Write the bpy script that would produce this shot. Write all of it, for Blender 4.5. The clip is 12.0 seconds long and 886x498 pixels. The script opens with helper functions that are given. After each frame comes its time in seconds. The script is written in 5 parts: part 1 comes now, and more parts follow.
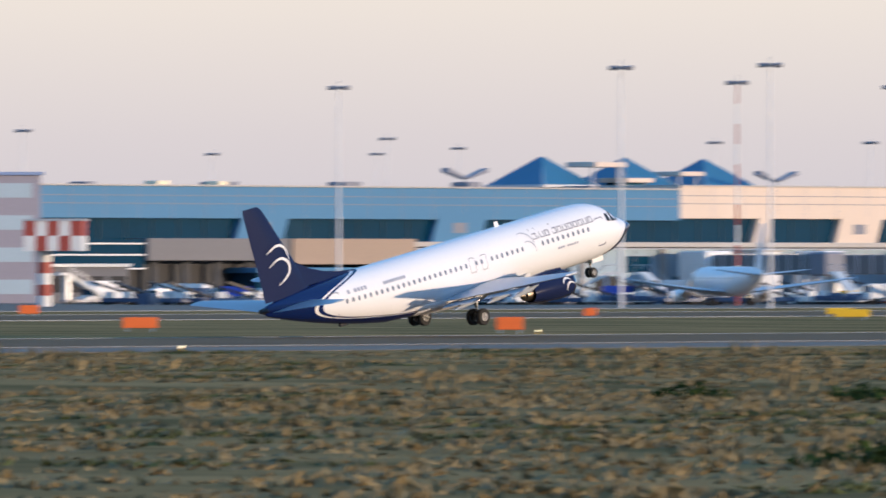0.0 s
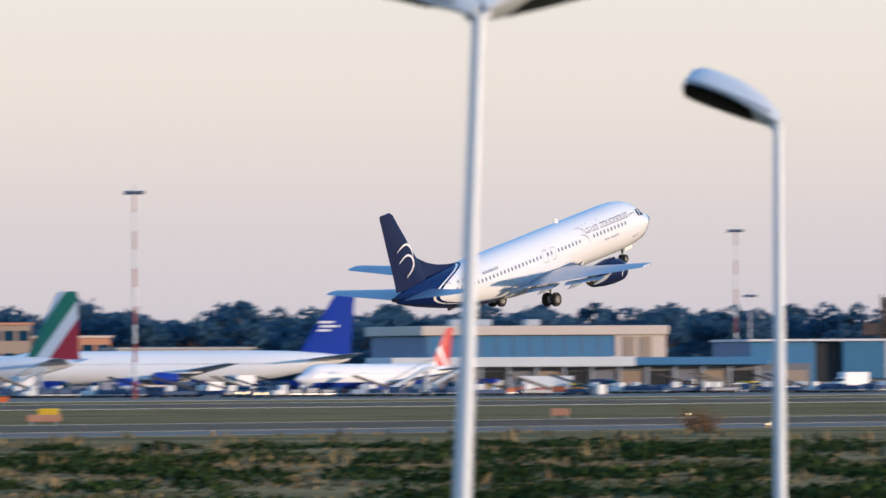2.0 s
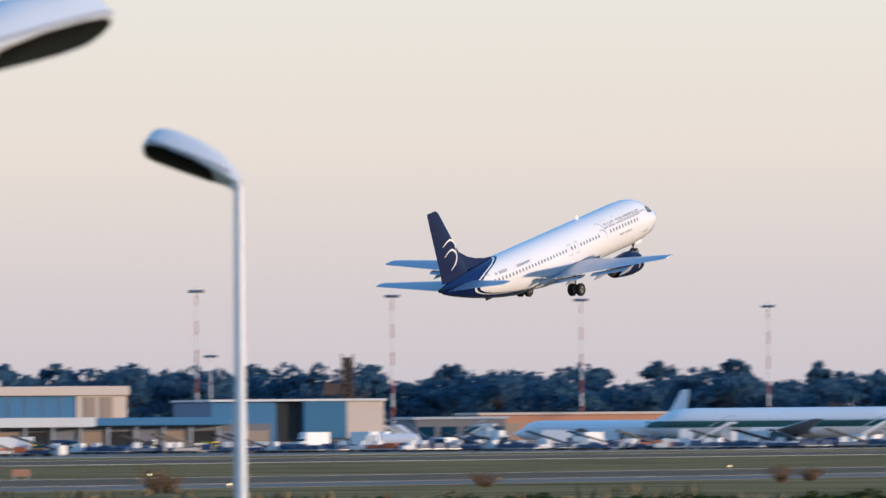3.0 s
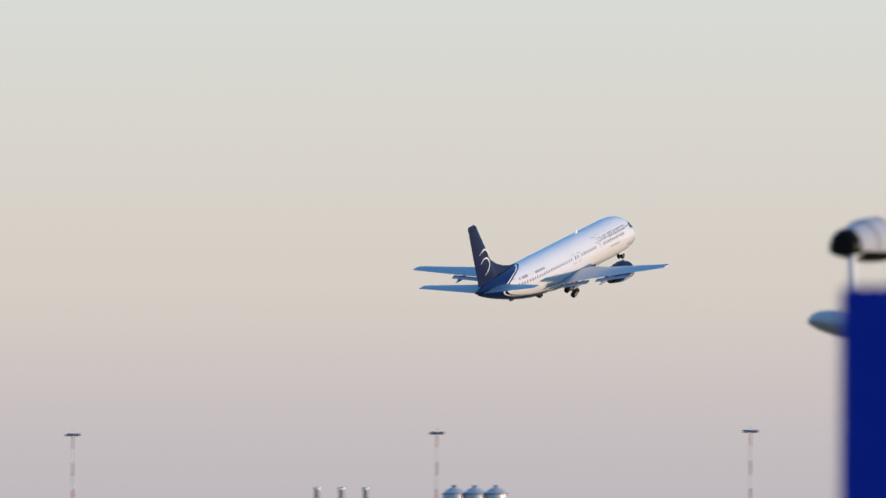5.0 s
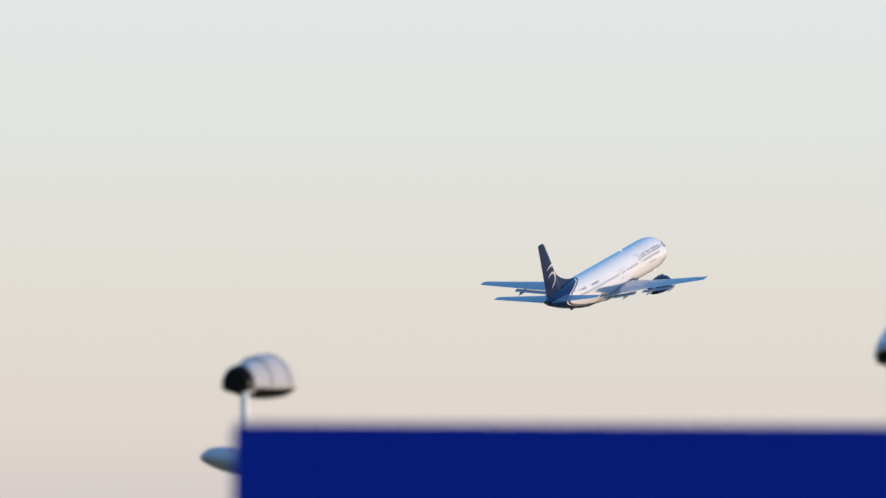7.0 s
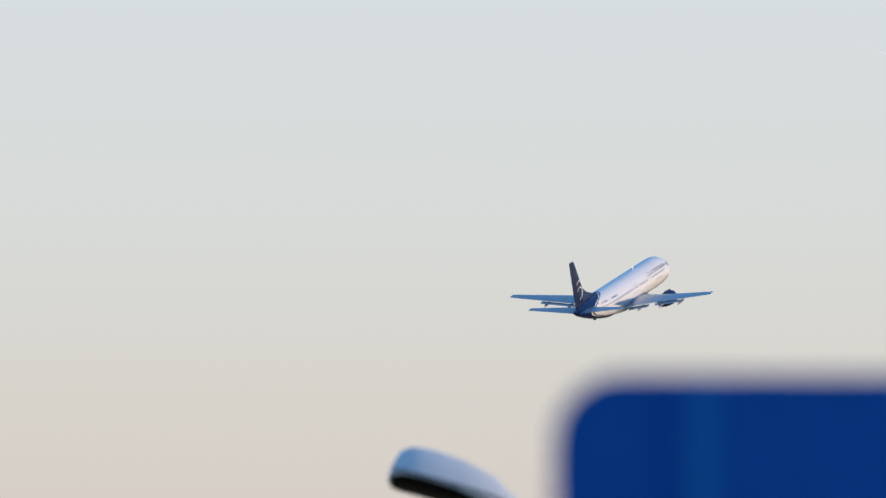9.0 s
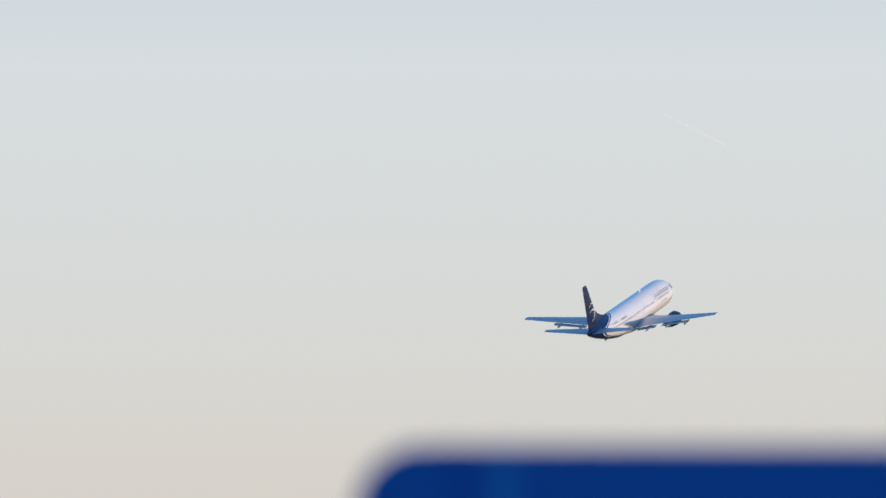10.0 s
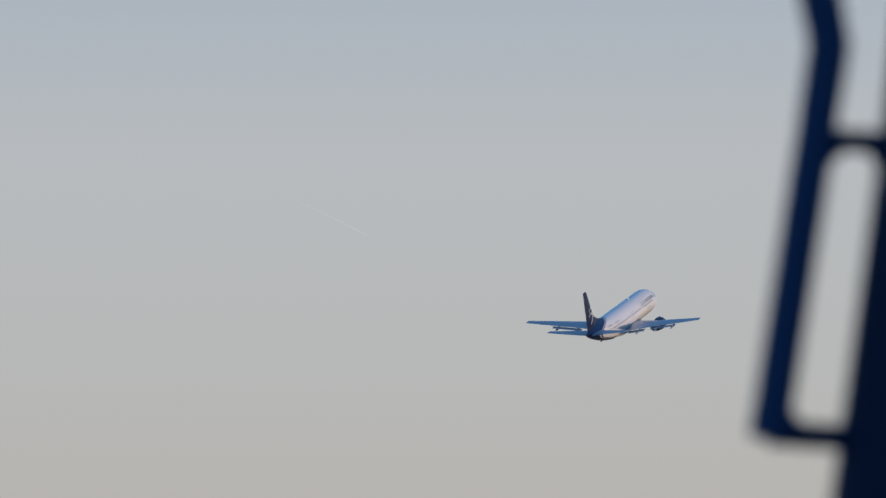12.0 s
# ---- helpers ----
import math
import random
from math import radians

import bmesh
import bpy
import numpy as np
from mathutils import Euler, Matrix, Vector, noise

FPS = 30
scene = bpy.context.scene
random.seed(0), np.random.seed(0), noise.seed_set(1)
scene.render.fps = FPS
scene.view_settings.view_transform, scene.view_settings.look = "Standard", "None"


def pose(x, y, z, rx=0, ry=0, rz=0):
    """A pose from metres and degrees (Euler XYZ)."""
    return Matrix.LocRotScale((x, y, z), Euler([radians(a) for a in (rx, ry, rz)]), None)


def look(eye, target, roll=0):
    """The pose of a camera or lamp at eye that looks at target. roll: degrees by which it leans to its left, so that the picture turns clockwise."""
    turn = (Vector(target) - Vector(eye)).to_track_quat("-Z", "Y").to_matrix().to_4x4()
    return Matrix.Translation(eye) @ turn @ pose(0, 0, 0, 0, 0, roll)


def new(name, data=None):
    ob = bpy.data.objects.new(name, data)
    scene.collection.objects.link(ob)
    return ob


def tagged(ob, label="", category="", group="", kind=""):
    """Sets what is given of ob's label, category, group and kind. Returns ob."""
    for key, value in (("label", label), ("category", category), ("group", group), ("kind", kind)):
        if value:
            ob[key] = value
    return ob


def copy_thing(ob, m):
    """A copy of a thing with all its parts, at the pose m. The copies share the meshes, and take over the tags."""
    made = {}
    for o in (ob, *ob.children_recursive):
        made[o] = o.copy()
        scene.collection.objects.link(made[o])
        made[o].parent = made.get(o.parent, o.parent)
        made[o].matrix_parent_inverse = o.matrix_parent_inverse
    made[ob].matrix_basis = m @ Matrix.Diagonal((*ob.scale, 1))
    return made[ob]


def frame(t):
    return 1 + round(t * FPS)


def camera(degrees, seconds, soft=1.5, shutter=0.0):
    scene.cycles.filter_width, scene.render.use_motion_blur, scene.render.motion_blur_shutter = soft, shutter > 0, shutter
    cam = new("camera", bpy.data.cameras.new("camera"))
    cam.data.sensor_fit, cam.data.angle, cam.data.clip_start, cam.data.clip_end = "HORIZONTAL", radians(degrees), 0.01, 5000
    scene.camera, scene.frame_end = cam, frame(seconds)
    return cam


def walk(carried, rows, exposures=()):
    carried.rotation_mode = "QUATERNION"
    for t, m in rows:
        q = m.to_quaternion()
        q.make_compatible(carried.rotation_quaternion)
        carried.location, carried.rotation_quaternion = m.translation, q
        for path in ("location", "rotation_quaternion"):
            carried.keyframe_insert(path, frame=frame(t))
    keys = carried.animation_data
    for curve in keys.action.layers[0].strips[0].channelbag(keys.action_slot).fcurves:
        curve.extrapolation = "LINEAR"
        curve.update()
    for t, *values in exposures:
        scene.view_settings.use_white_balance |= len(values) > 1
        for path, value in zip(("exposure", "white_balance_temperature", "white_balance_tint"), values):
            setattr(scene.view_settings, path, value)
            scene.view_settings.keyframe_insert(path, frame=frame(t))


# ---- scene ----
FOV = 5.112
EYE = (0, 0, 4.0)
PATH = [
    (0.0, 43.529, 0.159, -0.07),
    (0.5, 41.422, 0.299, -0.07),
    (1.0, 39.419, 0.423, -0.07),
    (1.5, 37.332, 0.546, -0.23),
    (2.0, 35.409, 0.703, -0.29),
    (2.5, 33.790, 0.872, -0.40),
    (3.0, 32.293, 1.032, -0.47),
    (3.2, 31.690, 1.102, -0.49),
    (3.6, 30.590, 1.263, -0.32),
    (4.0, 29.559, 1.424, -0.14),
    (4.4, 28.593, 1.585, 0.03),
    (4.8, 27.687, 1.746, 0.21),
    (5.0, 27.210, 1.828, 0.27),
    (5.5, 26.160, 2.041, 0.19),
    (6.0, 25.341, 2.253, 0.26),
    (6.5, 24.554, 2.435, 0.34),
    (7.0, 23.707, 2.633, 0.31),
    (7.5, 22.915, 2.827, 0.29),
    (8.0, 22.174, 3.015, 0.26),
    (8.5, 21.479, 3.197, 0.23),
    (9.0, 20.902, 3.365, 0.21),
    (9.5, 20.364, 3.550, 0.24),
    (10.0, 19.750, 3.778, 0.13),
    (10.5, 19.092, 3.943, 0.04),
    (11.0, 18.559, 4.070, 0.06),
    (11.5, 18.095, 4.191, 0.08),
    (12.0, 17.669, 4.298, 0.09),
]
FLIGHT = [
    (0.0, -447.32, 471.12, 4.40, 11.60, -0.54, 0.81),
    (0.5, -447.02, 512.88, 5.89, 12.46, 0.48, 0.37),
    (1.0, -446.73, 554.64, 7.77, 12.70, -0.11, 0.50),
    (1.5, -446.44, 596.42, 10.01, 12.96, 0.65, 0.47),
    (2.0, -446.16, 638.21, 12.60, 13.23, 0.12, 0.31),
    (2.5, -445.88, 680.01, 15.52, 13.40, 0.16, 0.24),
    (3.0, -445.61, 721.82, 18.75, 13.65, -0.10, 0.10),
    (3.2, -445.50, 738.54, 20.13, 13.81, -0.33, 0.09),
    (3.6, -445.28, 772.00, 23.01, 13.96, -0.27, 0.08),
    (4.0, -445.07, 805.47, 26.07, 14.11, -0.21, 0.06),
    (4.4, -444.86, 838.94, 29.29, 14.26, -0.15, 0.05),
    (4.8, -444.66, 872.42, 32.67, 14.41, -0.09, 0.04),
    (5.0, -444.55, 889.16, 34.41, 14.43, 0.09, 0.09),
    (5.5, -444.30, 931.02, 38.92, 14.48, 0.22, -0.09),
    (6.0, -444.05, 972.90, 43.63, 14.38, -0.28, -0.10),
    (6.5, -443.81, 1014.78, 48.52, 14.96, -0.65, -0.20),
    (7.0, -443.57, 1056.68, 53.57, 14.97, -0.53, -0.22),
    (7.5, -443.33, 1098.58, 58.77, 14.98, -0.41, -0.25),
    (8.0, -443.10, 1140.50, 64.10, 14.99, -0.29, -0.28),
    (8.5, -442.88, 1182.43, 69.54, 14.99, -0.16, -0.31),
    (9.0, -442.66, 1224.36, 75.06, 15.34, 0.04, -0.21),
    (9.5, -442.44, 1266.31, 80.66, 15.76, -0.29, -0.26),
    (10.0, -442.22, 1308.27, 86.31, 15.83, -0.31, -0.41),
    (10.5, -442.02, 1350.24, 92.00, 15.68, -0.05, -0.19),
    (11.0, -441.81, 1392.22, 97.70, 15.61, -0.18, -0.39),
    (11.5, -441.61, 1434.21, 103.40, 15.49, -0.05, -0.44),
    (12.0, -441.41, 1476.22, 109.08, 15.59, 0.07, -0.29),
]
cam = camera(FOV, 12.0, soft=1.5, shutter=0.34)
cam.data.dof.use_dof = True
cam.data.dof.focus_distance = 1000
cam.data.dof.aperture_fstop = 6.6
walk(cam, [(t, pose(*EYE, 90 + p, 0, y) @ pose(0, 0, 0, 0, 0, r)) for t, y, p, r in PATH],
     exposures=[(0, 0.08, 6500, 10), (3, 0.0, 6500, 10), (5.5, -0.28, 6500, 9), (6.5, -0.1, 6500, 9), (8.5, -0.27, 6500, 10.5), (10, -0.29, 6500, 11.5), (12, -0.83, 6500, 13.5)])

# ---- light: low evening sun, clear sky ----
SUN_DIR = Vector((0.95, 0.25, 0.105)).normalized()
HAZE = ((0.0, (0.58, 0.54, 0.60)), (0.07, (0.68, 0.62, 0.63)), (0.14, (0.815, 0.735, 0.67)), (0.22, (0.83, 0.80, 0.735)),
        (0.31, (0.83, 0.86, 0.835)), (0.42, (0.83, 0.89, 0.91)), (0.62, (0.56, 0.74, 0.93)), (1.0, (0.17, 0.47, 0.96)))
world = bpy.data.worlds.new("evening_sky")
scene.world = world
world.use_nodes = True
wn, wl = world.node_tree.nodes, world.node_tree.links
sky = wn.new("ShaderNodeTexSky")
sky.sky_type = "NISHITA"
sky.sun_disc = False
sky.sun_elevation = math.asin(SUN_DIR.z)
sky.sun_rotation = math.atan2(SUN_DIR.x, SUN_DIR.y)
sky.air_density, sky.dust_density, sky.ozone_density = 1.0, 2.0, 1.0
sky_bg = wn["Background"]
sky_bg.inputs["Strength"].default_value = 0.15
wl.new(sky.outputs[0], sky_bg.inputs["Color"])
# the bright evening haze that lies over the horizon and thins out upwards
w_co, w_sep = wn.new("ShaderNodeTexCoord"), wn.new("ShaderNodeSeparateXYZ")
wl.new(w_co.outputs["Generated"], w_sep.inputs[0])
haze, thin = wn.new("ShaderNodeValToRGB"), wn.new("ShaderNodeValToRGB")
w_up = wn.new("ShaderNodeMath")
w_up.operation = "MULTIPLY"
w_up.inputs[1].default_value = 5.0
wl.new(w_sep.outputs[2], w_up.inputs[0])
wl.new(w_up.outputs[0], haze.inputs[0])
wl.new(w_sep.outputs[2], thin.inputs[0])
for ramp, stops in ((haze, HAZE), (thin, ((0.0, (1, 1, 1)), (0.3, (0.97,) * 3), (0.95, (0.7,) * 3)))):
    el = ramp.color_ramp.elements
    while len(el) < len(stops):
        el.new(0.5)
    for e, (at, c) in zip(el, stops):
        e.position, e.color = at, (*c, 1)
haze_bg, w_mix = wn.new("ShaderNodeBackground"), wn.new("ShaderNodeMixShader")
wl.new(haze.outputs[0], haze_bg.inputs["Color"])
wl.new(thin.outputs[0], w_mix.inputs[0])
wl.new(sky_bg.outputs[0], w_mix.inputs[1])
wl.new(haze_bg.outputs[0], w_mix.inputs[2])
wl.new(w_mix.outputs[0], wn["World Output"].inputs["Surface"])
sun = new("sun", bpy.data.lights.new("sun", "SUN"))
sun.data.energy, sun.data.angle, sun.data.color = 3.9, radians(0.6), (1.0, 0.75, 0.54)
sun.matrix_world = look(SUN_DIR * 100, (0, 0, 0))


# ---- materials ----
def mat(name, base, rough=0.6, metal=0.0, var=0.12, scale=2.0, bump=0.0, coat=0.0, island=0.0, spec=0.5):
    """A painted or plain surface: large stains, fine grain, optional relief."""
    m = bpy.data.materials.new(name)
    m.use_nodes = True
    n, l = m.node_tree.nodes, m.node_tree.links
    b = n["Principled BSDF"]
    b.inputs["Roughness"].default_value = rough
    b.inputs["Metallic"].default_value = metal
    b.inputs["Coat Weight"].default_value = coat
    b.inputs["Specular IOR Level"].default_value = spec
    co = n.new("ShaderNodeTexCoord")
    big, fine = n.new("ShaderNodeTexNoise"), n.new("ShaderNodeTexNoise")
    big.inputs["Scale"].default_value, fine.inputs["Scale"].default_value = scale * 0.2, scale * 6
    big.inputs["Detail"].default_value = fine.inputs["Detail"].default_value = 5
    l.new(co.outputs["Object"], big.inputs["Vector"])
    l.new(co.outputs["Object"], fine.inputs["Vector"])
    add = n.new("ShaderNodeMath")
    add.operation = "ADD"
    l.new(big.outputs["Fac"], add.inputs[0])
    l.new(fine.outputs["Fac"], add.inputs[1])
    rng = n.new("ShaderNodeMapRange")
    rng.inputs["From Min"].default_value, rng.inputs["From Max"].default_value = 0.6, 1.4
    rng.inputs["To Min"].default_value, rng.inputs["To Max"].default_value = 1 - var, 1 + var
    l.new(add.outputs[0], rng.inputs["Value"])
    hsv = n.new("ShaderNodeHueSaturation")
    hsv.inputs["Color"].default_value = (*base, 1)
    val = rng.outputs[0]
    if island:
        geo, r2, mul = n.new("ShaderNodeNewGeometry"), n.new("ShaderNodeMapRange"), n.new("ShaderNodeMath")
        r2.inputs["To Min"].default_value, r2.inputs["To Max"].default_value = 1 - island, 1 + island
        l.new(geo.outputs["Random Per Island"], r2.inputs["Value"])
        mul.operation = "MULTIPLY"
        l.new(val, mul.inputs[0])
        l.new(r2.outputs[0], mul.inputs[1])
        val = mul.outputs[0]
    l.new(val, hsv.inputs["Value"])
    l.new(hsv.outputs[0], b.inputs["Base Color"])
    if bump:
        bp = n.new("ShaderNodeBump")
        bp.inputs["Strength"].default_value, bp.inputs["Distance"].default_value = bump, 0.05
        l.new(fine.outputs["Fac"], bp.inputs["Height"])
        l.new(bp.outputs[0], b.inputs["Normal"])
    return m


def math_node(nt, op, a, b=None):
    nd = nt.nodes.new("ShaderNodeMath")
    nd.operation = op
    for i, v in enumerate((a, b)):
        if v is None:
            continue
        if isinstance(v, (int, float)):
            nd.inputs[i].default_value = v
        else:
            nt.links.new(v, nd.inputs[i])
    return nd.outputs[0]


def mix_color(nt, fac, a, b):
    nd = nt.nodes.new("ShaderNodeMix")
    nd.data_type = "RGBA"
    nt.links.new(fac, nd.inputs[0])
    for i, v in ((6, a), (7, b)):
        if isinstance(v, tuple):
            nd.inputs[i].default_value = (*v, 1)
        else:
            nt.links.new(v, nd.inputs[i])
    return nd.outputs[2]


def livery_material():
    """White fuselage paint with a navy tail, a white swoosh line in it and a navy chin under the nose."""
    m = mat("fuselage_livery", (0.8, 0.8, 0.8), 0.11, 0, 0.03, 1.0, spec=0.5)
    nt = m.node_tree
    b = nt.nodes["Principled BSDF"]
    white = b.inputs["Base Color"].links[0].from_socket
    sep = nt.nodes.new("ShaderNodeSeparateXYZ")
    nt.links.new(nt.nodes["Texture Coordinate"].outputs["Object"], sep.inputs[0])
    s = math_node(nt, "SUBTRACT", 18.0, sep.outputs[1])
    z = sep.outputs[2]
    zz = math_node(nt, "SUBTRACT", z, 0.35)
    up = math_node(nt, "MAXIMUM", zz, 0.0)
    dn = math_node(nt, "MINIMUM", zz, 0.0)
    edge = math_node(nt, "SUBTRACT", 31.0, math_node(nt, "MULTIPLY", math_node(nt, "MULTIPLY", up, up), 1.7))
    edge = math_node(nt, "SUBTRACT", edge, math_node(nt, "MULTIPLY", math_node(nt, "MULTIPLY", dn, dn), 2.2))
    past = math_node(nt, "SUBTRACT", s, edge)
    navy = math_node(nt, "GREATER_THAN", past, 0.0)
    line = math_node(nt, "LESS_THAN", math_node(nt, "ABSOLUTE", math_node(nt, "SUBTRACT", past, 0.5)), 0.13)
    navy = math_node(nt, "SUBTRACT", navy, line)
    chin = math_node(nt, "ADD", math_node(nt, "SUBTRACT", z, 0.05), math_node(nt, "MULTIPLY", s, 0.53))
    chin = math_node(nt, "LESS_THAN", chin, 0.0)
    fac = math_node(nt, "MAXIMUM", navy, chin)
    radome = math_node(nt, "LESS_THAN", s, 0.75)
    hull = mix_color(nt, radome, white, (0.3, 0.36, 0.44))
    nt.links.new(mix_color(nt, fac, hull, HULL_NAVY), b.inputs["Base Color"])
    return m


NAVY = (0.012, 0.019, 0.058)
HULL_NAVY = (0.003, 0.014, 0.085)
M_LIVERY = livery_material()
M_WHITE = mat("white_paint", (0.8, 0.8, 0.8), 0.3, 0, 0.04, 1.0)
M_NAVY = mat("navy_paint", NAVY, 0.25, 0, 0.08, 1.0, 0, 0.0, spec=0.12)
M_WING = mat("wing_grey", (0.33, 0.37, 0.43), 0.28, 0.0, 0.06, 1.5)
M_METAL = mat("bare_metal", (0.62, 0.62, 0.62), 0.22, 1.0, 0.06, 3.0)
M_EXH = mat("heat_stained_metal", (0.33, 0.27, 0.2), 0.35, 1.0, 0.2, 5.0)
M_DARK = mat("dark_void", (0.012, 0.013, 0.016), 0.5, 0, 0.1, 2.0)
M_TYRE = mat("tyre_rubber", (0.018, 0.018, 0.018), 0.8, 0, 0.1, 8.0)
M_GREYMARK = mat("grey_marking", (0.2, 0.21, 0.25), 0.4, 0, 0.05, 2.0)
M_PALEMARK = mat("pale_grey_marking", (0.34, 0.37, 0.44), 0.4, 0, 0.05, 2.0)
M_CABIN = mat("cabin_window", (0.2, 0.23, 0.28), 0.2, 0, 0.1, 2.0)


# ---- mesh helpers ----
def part(name, bm, material, parent=None, label="", smooth=False):
    me = bpy.data.meshes.new(name)
    bm.normal_update()
    bm.to_mesh(me)
    bm.free()
    for m in (material if isinstance(material, (list, tuple)) else [material]):
        me.materials.append(m)
    if smooth:
        me.shade_smooth()
        me.set_sharp_from_angle(angle=radians(38))
    ob = new(name, me)
    if parent is not None:
        ob.parent = parent
    if label:
        tagged(ob, label)
    return ob


def thing(name, label, category, m=None, group="", kind=""):
    e = tagged(new(name), label, category, group, kind)
    e.empty_display_size = 0.2
    if m is not None:
        e.matrix_basis = m
    return e


def box(bm, x0, x1, y0, y1, z0, z1, bevel=0.0, m=None):
    r = bmesh.ops.create_cube(bm, size=1)
    vs = r["verts"]
    for v in vs:
        v.co = Vector(((x0 + x1) / 2 + v.co.x * (x1 - x0), (y0 + y1) / 2 + v.co.y * (y1 - y0), (z0 + z1) / 2 + v.co.z * (z1 - z0)))
    if m is not None:
        bmesh.ops.transform(bm, matrix=m, verts=vs)
    if bevel:
        es = list({e for v in vs for e in v.link_edges})
        bmesh.ops.bevel(bm, geom=es, offset=bevel, segments=1, affect="EDGES")
    return bm


def boxes(*specs, bevel=0.0):
    bm = bmesh.new()
    for s in specs:
        box(bm, *s, bevel=bevel)
    return bm


def rings(bm, loops, close=True, cap=True):
    """Skin of a row of loops, each a list of points with the same count."""
    vl = [[bm.verts.new(p) for p in lp] for lp in loops]
    n = len(vl[0])
    for a, b in zip(vl, vl[1:]):
        for i in range(n if close else n - 1):
            j = (i + 1) % n
            try:
                bm.faces.new((a[i], a[j], b[j], b[i]))
            except ValueError:
                pass
    if cap:
        for lp in (vl[0], vl[-1]):
            try:
                bm.faces.new(lp)
            except ValueError:
                pass
    bmesh.ops.recalc_face_normals(bm, faces=bm.faces)
    return bm


def tube(bm, pts, radii, n=12):
    """A round bar through points, with a radius at each."""
    loops = []
    span = [max(q[k] for q in pts) - min(q[k] for q in pts) for k in range(3)]
    ref = Vector([1.0 if k == span.index(min(span)) else 0.0 for k in range(3)])
    for i, p in enumerate(pts):
        p = Vector(p)
        d = (Vector(pts[min(i + 1, len(pts) - 1)]) - Vector(pts[max(i - 1, 0)])).normalized()
        eu = d.cross(ref).normalized()
        ev = d.cross(eu)
        r = radii[i] if isinstance(radii, (list, tuple)) else radii
        loops.append([p + (eu * math.cos(a) + ev * math.sin(a)) * r for a in (2 * math.pi * k / n for k in range(n))])
    return rings(bm, loops)


def wheel_mesh(bm, x, r, w, c, n=20):
    """A tyre lying on the x axis about centre c."""
    prof = [(-w / 2, r * 0.55), (-w / 2, r * 0.9), (-w * 0.32, r), (w * 0.32, r), (w / 2, r * 0.9), (w / 2, r * 0.55)]
    loops = [[(c[0] + x + px, c[1] + pr * math.cos(a), c[2] + pr * math.sin(a)) for a in (2 * math.pi * k / n for k in range(n))] for px, pr in prof]
    return rings(bm, loops)


# ---- the airliners ----
FUS = [(-0.4, 0.03, -0.5, -0.43), (-0.25, 0.15, -0.62, -0.31), (0.1, 0.36, -0.84, -0.1), (0.5, 0.57, -1.05, 0.09), (1.0, 0.82, -1.29, 0.3), (1.6, 1.12, -1.55, 0.58),
       (2.2, 1.4, -1.76, 1.05), (2.9, 1.57, -1.87, 1.5), (3.7, 1.72, -1.95, 1.78), (4.7, 1.83, -2.0, 1.94), (6.0, 1.88, -2.03, 2.0),
       (22.5, 1.88, -2.03, 2.0), (24.5, 1.85, -1.93, 2.0), (26.5, 1.76, -1.6, 2.0), (28.5, 1.56, -1.2, 1.96), (30.5, 1.24, -0.72, 1.88),
       (32.5, 0.86, -0.18, 1.72), (34.0, 0.52, 0.28, 1.52), (35.0, 0.28, 0.62, 1.34), (35.4, 0.1, 0.88, 1.18)]


def fus_at(s):
    """Half width, bottom and top of the fuselage s metres behind the nose."""
    xs = [r[0] for r in FUS]
    return [float(np.interp(s, xs, [r[k] for r in FUS])) for k in (1, 2, 3)]


def fus_point(s, z, out=0.0, side=1, sy=1.0, sc=1.0):
    w, zb, zt = fus_at(s)
    h = max(0.02, (zt - zb) / 2)
    u = max(-0.98, min(0.98, (z - (zt + zb) / 2) / h))
    k = math.sqrt(1 - u * u)
    return Vector((side * (w * k + out) * sc, (18 - s) * sy, z * sc))


def fuselage_mesh(sy=1.0, sc=1.0, n=40):
    bm = bmesh.new()
    ss = sorted({r[0] for r in FUS} | {6 + 1.5 * i for i in range(12)} | {22.5 + 0.5 * i for i in range(25)})
    loops = []
    for s in ss:
        w, zb, zt = fus_at(s)
        loops.append([(w * sc * math.cos(a), (18 - s) * sy, ((zt + zb) / 2 + (zt - zb) / 2 * math.sin(a)) * sc) for a in (2 * math.pi * k / n for k in range(n))])
    return rings(bm, loops)


FOIL = [(0.0, 0.0), (0.02, 0.22), (0.08, 0.40), (0.2, 0.52), (0.4, 0.55), (0.65, 0.38), (0.85, 0.16), (1.0, 0.02),
        (0.85, -0.12), (0.65, -0.28), (0.4, -0.42), (0.2, -0.42), (0.08, -0.32), (0.02, -0.18)]


def wing_mesh(secs, side=1, upright=False):
    """secs: span position, leading edge behind the nose, chord, height, thickness."""
    bm = bmesh.new()
    loops = []
    for x, le, ch, z, th in secs:
        lp = []
        for u, v in FOIL:
            lp.append((v * th, 18 - le - u * ch, x) if upright else (side * x, 18 - le - u * ch, z + v * th))
        loops.append(lp)
    return rings(bm, loops)


WING = [(1.2, 13.0, 7.7, -1.5, 0.85), (1.9, 13.5, 7.0, -1.42, 0.8), (5.2, 15.4, 4.8, -0.98, 0.52), (13.8, 20.3, 1.65, 0.40, 0.2), (14.02, 20.6, 1.25, 0.45, 0.1)]
STAB = [(0.3, 30.9, 3.9, 0.85, 0.34), (6.2, 34.2, 1.4, 1.55, 0.14), (6.38, 34.5, 1.0, 1.57, 0.07)]
FIN = [(1.5, 30.6, 4.5, 0, 0.5), (2.3, 31.1, 4.05, 0, 0.44), (7.5, 34.2, 1.75, 0, 0.2), (7.75, 34.55, 1.35, 0, 0.1)]


